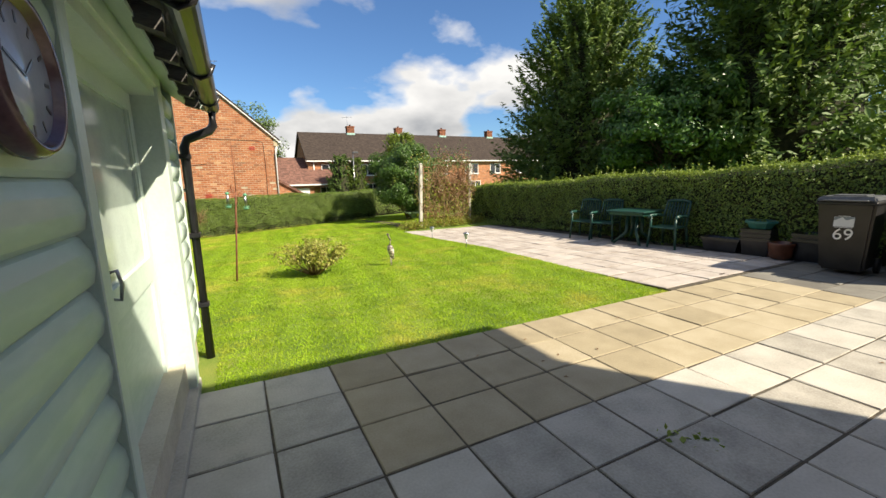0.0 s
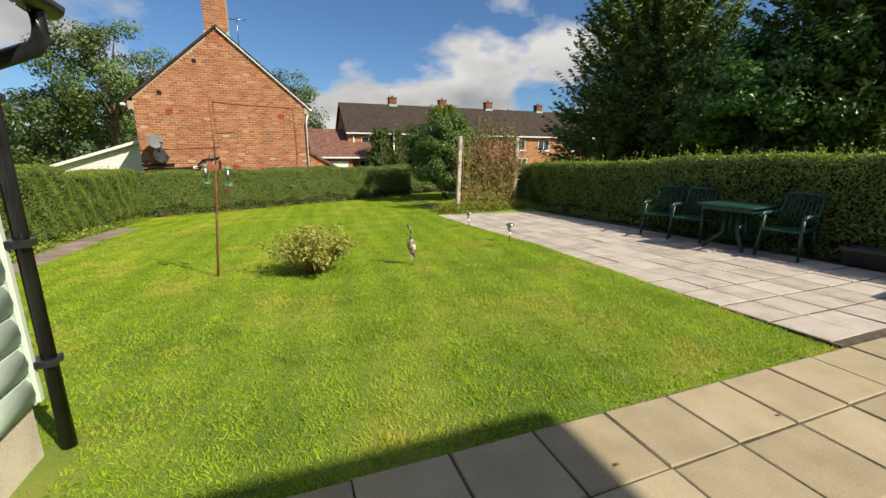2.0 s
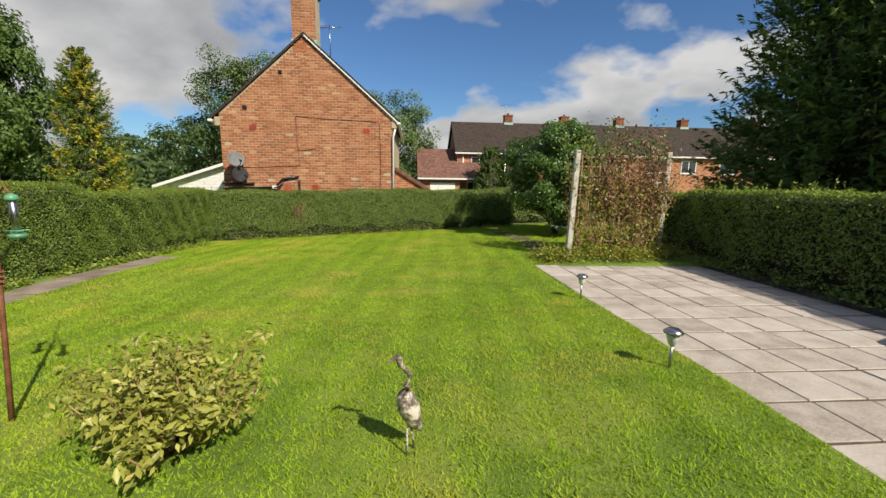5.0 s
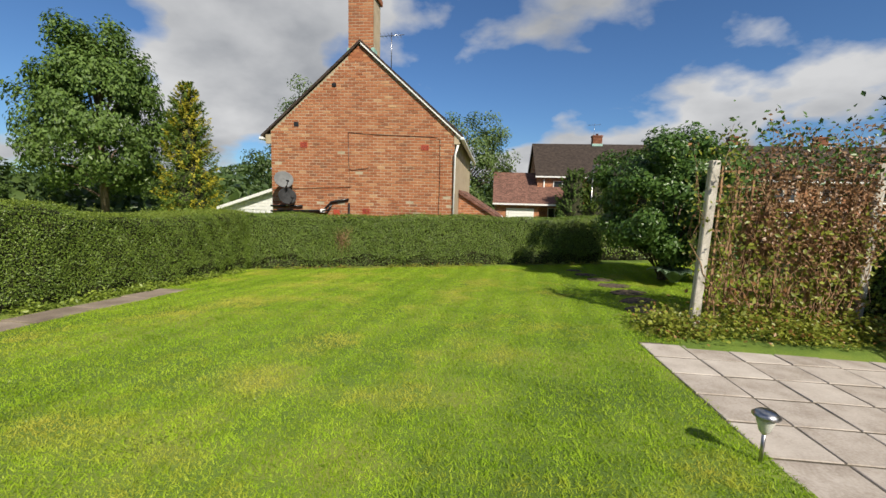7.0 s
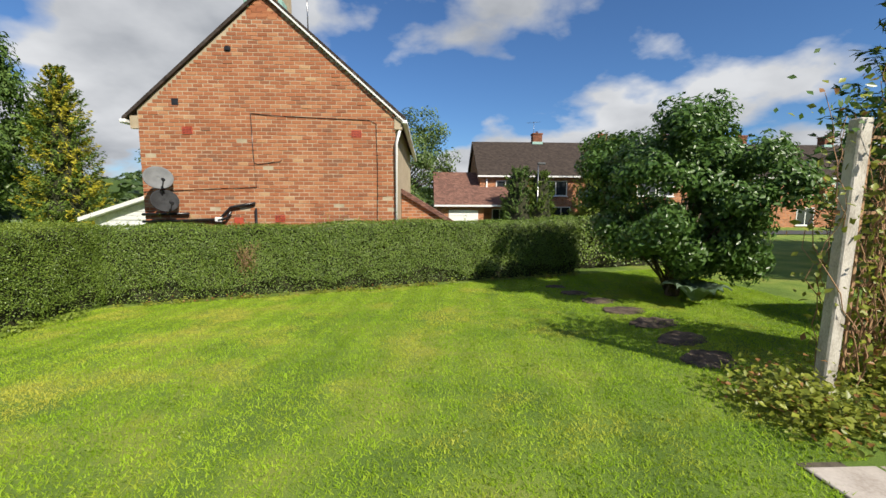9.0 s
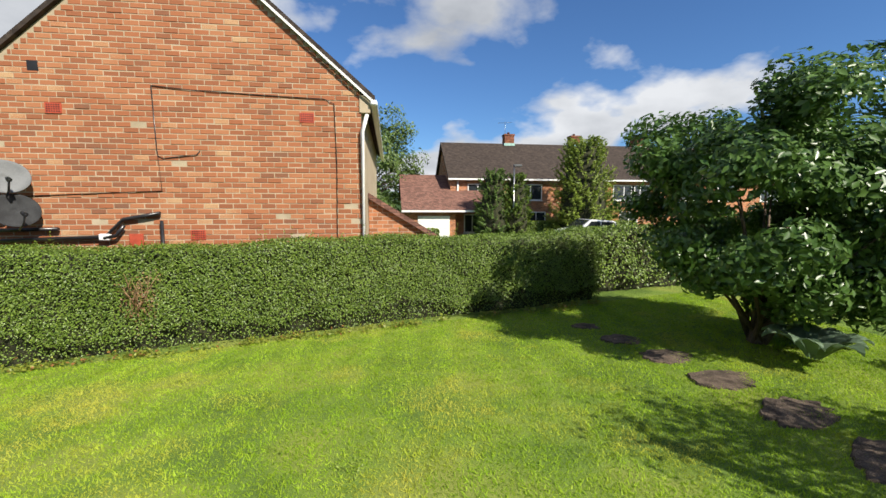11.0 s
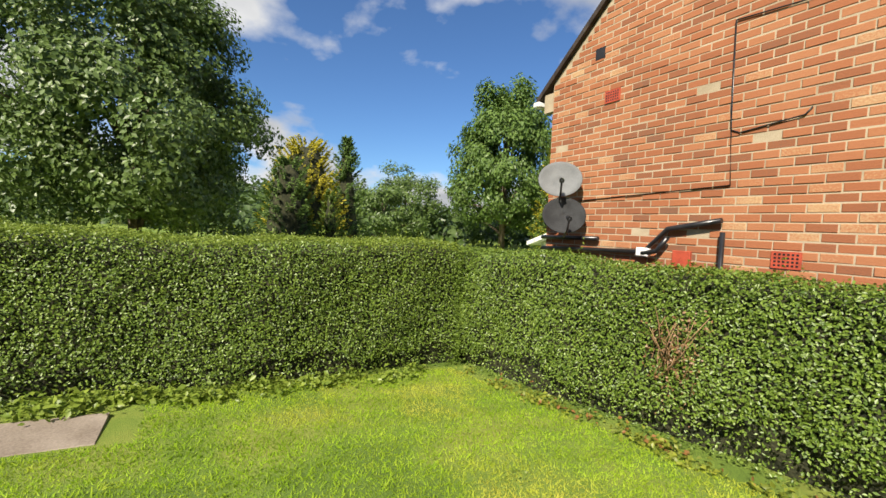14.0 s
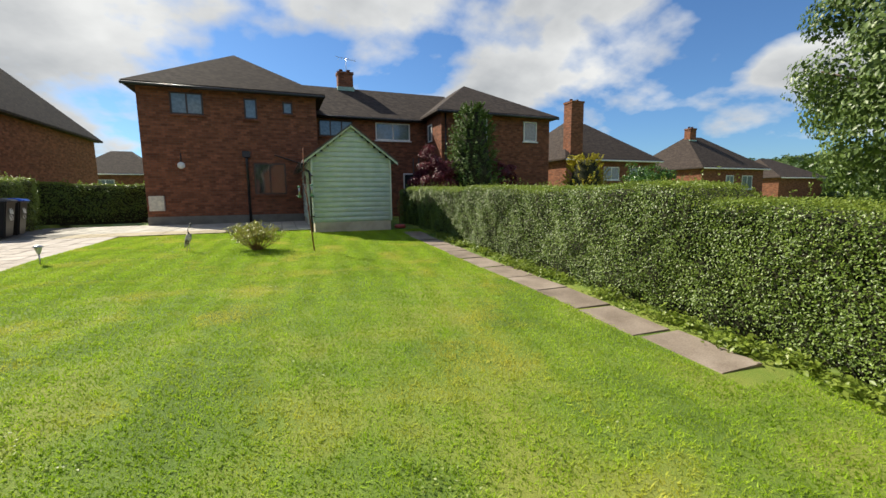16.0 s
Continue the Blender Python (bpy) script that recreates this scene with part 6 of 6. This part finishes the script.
for k, (x, y, a, b) in enumerate(((5.15, 17.8, 0.22, 0.16), (5.3, 17.1, 0.30, 0.2), (5.45, 16.4, 0.36, 0.22), (5.55, 15.7, 0.40, 0.24), (5.6, 15.0, 0.40, 0.24), (5.55, 14.3, 0.40, 0.24), (5.4, 13.6, 0.36, 0.24))):
    flat_patch("stepping_stone", "dark worn stepping stone sunk in the lawn", x, y, a * 0.88, b * 0.95, -18 + 9 * k, M_EARTH, 0.004, 60 + k, "stepping stone")
flat_patch("gravel_heap", "loose dark gravel at the slab edge", 6.05, 3.02, 0.55, 0.10, 8, M_EARTH, 0.012, 70, "gravel")

# spade-like red based stand beside the shed
br = thing("rotary_stand", "thin rusty pole on a red and white base", "stand", (-3.05, 3.3, g0(-3.05, 3.3)))
part("pole", tube([(0, 0, 0), (0.02, 0, 0.8), (0, 0, 1.35)], 0.012, 6), M_RUST, br)
part("base", lathe([(0.18, 0.0), (0.19, 0.07), (0.15, 0.11), (0.02, 0.12)], 18), plain("red_base", (0.45, 0.08, 0.07), 0.5), br)

# neighbour's dark timber shed behind the tall hedge
ns = thing("timber_shed", "dark weathered timber shed beyond the hedge", "shed")
part("wall", box(10.6, 13.5, -0.6, 2.45, 0, 2.66), M_TIMBER, ns)
for k in range(13):
    part("board", box(10.575, 10.6, -0.6, 2.46, 0.1 + 0.2 * k, 0.29 + 0.2 * k, 0.004), M_TIMBER, ns)
part("roof", box(10.4, 13.7, -0.7, 2.6, 2.66, 2.76, 0.01), M_BLACK, ns)
ar = thing("pergola", "small timber pergola with a red cover", "pergola")
for y in (1.85, 2.5):
    part("post", box(10.3, 10.36, y, y + 0.06, 0, 2.1), M_TIMBER, ar)
part("rail", box(10.3, 10.36, 1.85, 2.56, 2.1, 2.16), M_TIMBER, ar)
part("cover", prism([(1.8, 2.16), (2.62, 2.16), (2.52, 2.24), (1.9, 2.24)], "x", 10.15, 10.54), plain("red_cover", (0.28, 0.03, 0.03), 0.6), ar)

# ---- pavement pieces ----
def patio(name, label, x0, x1, y0, y1, zf):
    p = box(x0, x1, y0, y1, -0.2, 0)
    bmesh.ops.subdivide_edges(p, edges=[e for e in p.edges if abs(e.verts[0].co.y - e.verts[1].co.y) > 0.1], cuts=8)
    for v in p.verts:
        v.co.z += zf(v.co.y)
    ob = part(name, p, M_JOINT)
    return tagged(ob, label, kind="structure")


def slab_mesh(w, d, seed):
    r = np.random.default_rng(seed)
    bm = box(-w / 2, w / 2, -d / 2, d / 2, -0.03, 0.0)
    bmesh.ops.bevel(bm, geom=[e for e in bm.edges if e.verts[0].co.z > -0.01 and e.verts[1].co.z > -0.01], offset=0.006, segments=1, affect="EDGES")
    for v in bm.verts:
        v.co.x += r.normal(0, 0.002); v.co.y += r.normal(0, 0.002)
    me = bpy.data.meshes.new("slab")
    bm.to_mesh(me); bm.free()
    return me


def lay(parent, x, y, z, me_list, material, rr, tilt=0.0):
    me = me_list[rr.integers(0, len(me_list))]
    ob = new("slab", me)
    if not me.materials:
        me.materials.append(None)
    ob.parent = parent
    ob.material_slots[0].link = "OBJECT"
    ob.material_slots[0].material = material
    ob.matrix_world = pose(x, y, z + rr.normal(0, 0.0022), math.degrees(tilt) + rr.normal(0, 0.25), rr.normal(0, 0.25), rr.normal(0, 0.3))


near = patio("pavement", "square slab patio with soil joints", -0.47, 8.6, -2.55, 2.86, lambda y: -0.007)
longp = patio("patio", "pale pink square slab patio", 4.72, 8.3, 2.88, 11.9, lambda y: pz(y) - 0.007)
rr = np.random.default_rng(21)
P, PR = 0.463, 0.448
sq = [slab_mesh(P - 0.013, PR - 0.013, k) for k in range(6)]
for j in range(12):
    for i in range(19):
        x, y = -0.345 + P * (i + 0.5), 2.86 - PR * (j + 0.5)
        if y < -2.4 or x > 8.5:
            continue
        mm = M_SLAB_BUFF if j < 3 and i > 1 else M_SLAB_GREY
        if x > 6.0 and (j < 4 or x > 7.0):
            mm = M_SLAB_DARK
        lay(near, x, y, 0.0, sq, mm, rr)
strip = [slab_mesh(0.11, 0.9, 30)]
for k in range(6):
    lay(near, -0.41, 2.4 - 0.91 * k, -0.002, strip, M_SLAB_GREY, rr)
Q = 0.446
sp_ = [slab_mesh(Q - 0.014, Q - 0.024, 40 + k) for k in range(6)]
til = math.atan(-0.265 / 9.1)
for j in range(20):
    for i in range(7):
        x, y = 4.72 + Q * (i + 0.5), 11.86 - Q * (j + 0.5)
        lay(longp, x, y, pz(y), sp_, M_SLAB_PINK, rr, til)
lpath = tagged(new("garden_path"), "row of worn pinkish stone slabs along the hedge", kind="structure")
st_ = [slab_mesh(0.54, 0.85, 50 + k) for k in range(4)]
for k in range(11):
    y = 13.75 - 0.90 * k
    lay(lpath, -3.07 + rr.normal(0, 0.03), y, g0(-3.12, y) + 0.002, st_, M_STONE, rr, math.atan((g0(-3.12, y + 0.4) - g0(-3.12, y - 0.4)) / 0.8))

# small weed in a patio joint, and fallen leaves
low_plants("weed", "small green weed growing in a slab joint", 90, [(2.03, 1.06), (2.12, 0.98), (2.2, 0.93)], 0.04, M_PRIVET_TOP, 0.015, 55, 0.03)
r = np.random.default_rng(90)
for k in range(9):
    x, y = float(r.uniform(0.6, 4.5)), float(r.uniform(0.6, 2.8))
    bm = bmesh.new()
    vs = [bm.verts.new(p) for p in ((-0.02, 0, 0.004), (0, -0.009, 0.009), (0.022, 0, 0.003), (0, 0.009, 0.009))]
    bm.faces.new(vs)
    bmesh.ops.solidify(bm, geom=list(bm.faces), thickness=0.001)
    ob = part("fallen_leaf", bm, M_TWIG)
    ob.matrix_world = pose(x, y, 0.002, 0, 0, float(r.uniform(0, 360)))
    tagged(ob, "dry brown fallen leaf on the paving", "leaf", "fallen leaves")

# ---- gable bricks ----
BL, BC = 0.228, 0.0862


def brick_mesh(w, h=BC - 0.014, d=0.03):
    bm = box(-w / 2, w / 2, 0, d, -h / 2, h / 2)
    bmesh.ops.bevel(bm, geom=[e for e in bm.edges if e.verts[0].co.y < 0.001 and e.verts[1].co.y < 0.001], offset=0.004, segments=1, affect="EDGES")
    me = bpy.data.meshes.new("brick")
    bm.to_mesh(me); bm.free()
    me.materials.append(M_BRICK)
    return me


def gable_span(z):
    if z < ZE - 0.05:
        return XL, XR
    k = max(0.0, (ZA - z - 0.04) / (ZA - ZE))
    return XA - (XA - XL) * k, XA + (XR - XA) * k


full = brick_mesh(BL - 0.013)
rest_v, rest_f = [], []
rr = np.random.default_rng(31)
count = 0
gw = [o for o in gab.children if o.name.startswith("wall") and not o.name.startswith("wall_hole")][0]


def add_rest(x0, x1, z, y):
    """A bevelled brick face joined into one mesh."""
    h = (BC - 0.014) / 2
    b = len(rest_v)
    e = 0.004
    rest_v.extend([(x0, y + e, z - h), (x1, y + e, z - h), (x1, y + e, z + h), (x0, y + e, z + h),
                   (x0 + e, y, z - h + e), (x1 - e, y, z - h + e), (x1 - e, y, z + h - e), (x0 + e, y, z + h - e),
                   (x0, y + 0.03, z - h), (x1, y + 0.03, z - h), (x1, y + 0.03, z + h), (x0, y + 0.03, z + h)])
    rest_f.append((b + 4, b + 5, b + 6, b + 7))
    for k in range(4):
        j = (k + 1) % 4
        rest_f.append((b + k, b + j, b + 4 + j, b + 4 + k))
        rest_f.append((b + 8 + k, b + 8 + j, b + j, b + k))


z, c = 0.30, 0
while z < ZA - 0.1:
    a, b = gable_span(z + BC / 2)
    x = XL + (BL / 2 if c % 2 else 0) - BL
    while x < b:
        x0, x1 = max(x + 0.0065, a), min(x + BL - 0.0065, b)
        y = GY + float(rr.normal(0, 0.0025))
        if x1 - x0 > 0.04:
            if x1 - x0 > BL - 0.02 and 0.85 < z < 2.55 and x < -0.55 and count < 300:
                ob = new("brick", full)
                ob.parent = gw
                ob.matrix_world = pose((x0 + x1) / 2, y, z, 0, float(rr.normal(0, 0.3)), 0)
                count += 1
            else:
                add_rest(x0, x1, z + float(rr.normal(0, 0.0012)), y)
        x += BL
    z += BC
    c += 1
z, c = ZA - 0.45, 0
while z < 7.1:
    x = -1.46 - (0.114 if c % 2 else 0)
    while x < -0.70:
        x0, x1 = max(x + 0.005, -1.46), min(x + BL - 0.006, -0.70)
        if x1 - x0 > 0.03:
            add_rest(x0, x1, z, GY)
        x += BL
    z += BC
    c += 1
me = bpy.data.meshes.new("brickwork")
me.from_pydata(rest_v, [], rest_f)
link_mesh("brickwork", me, M_BRICK, gw, "red brick courses with a few pale bricks", "stuff")
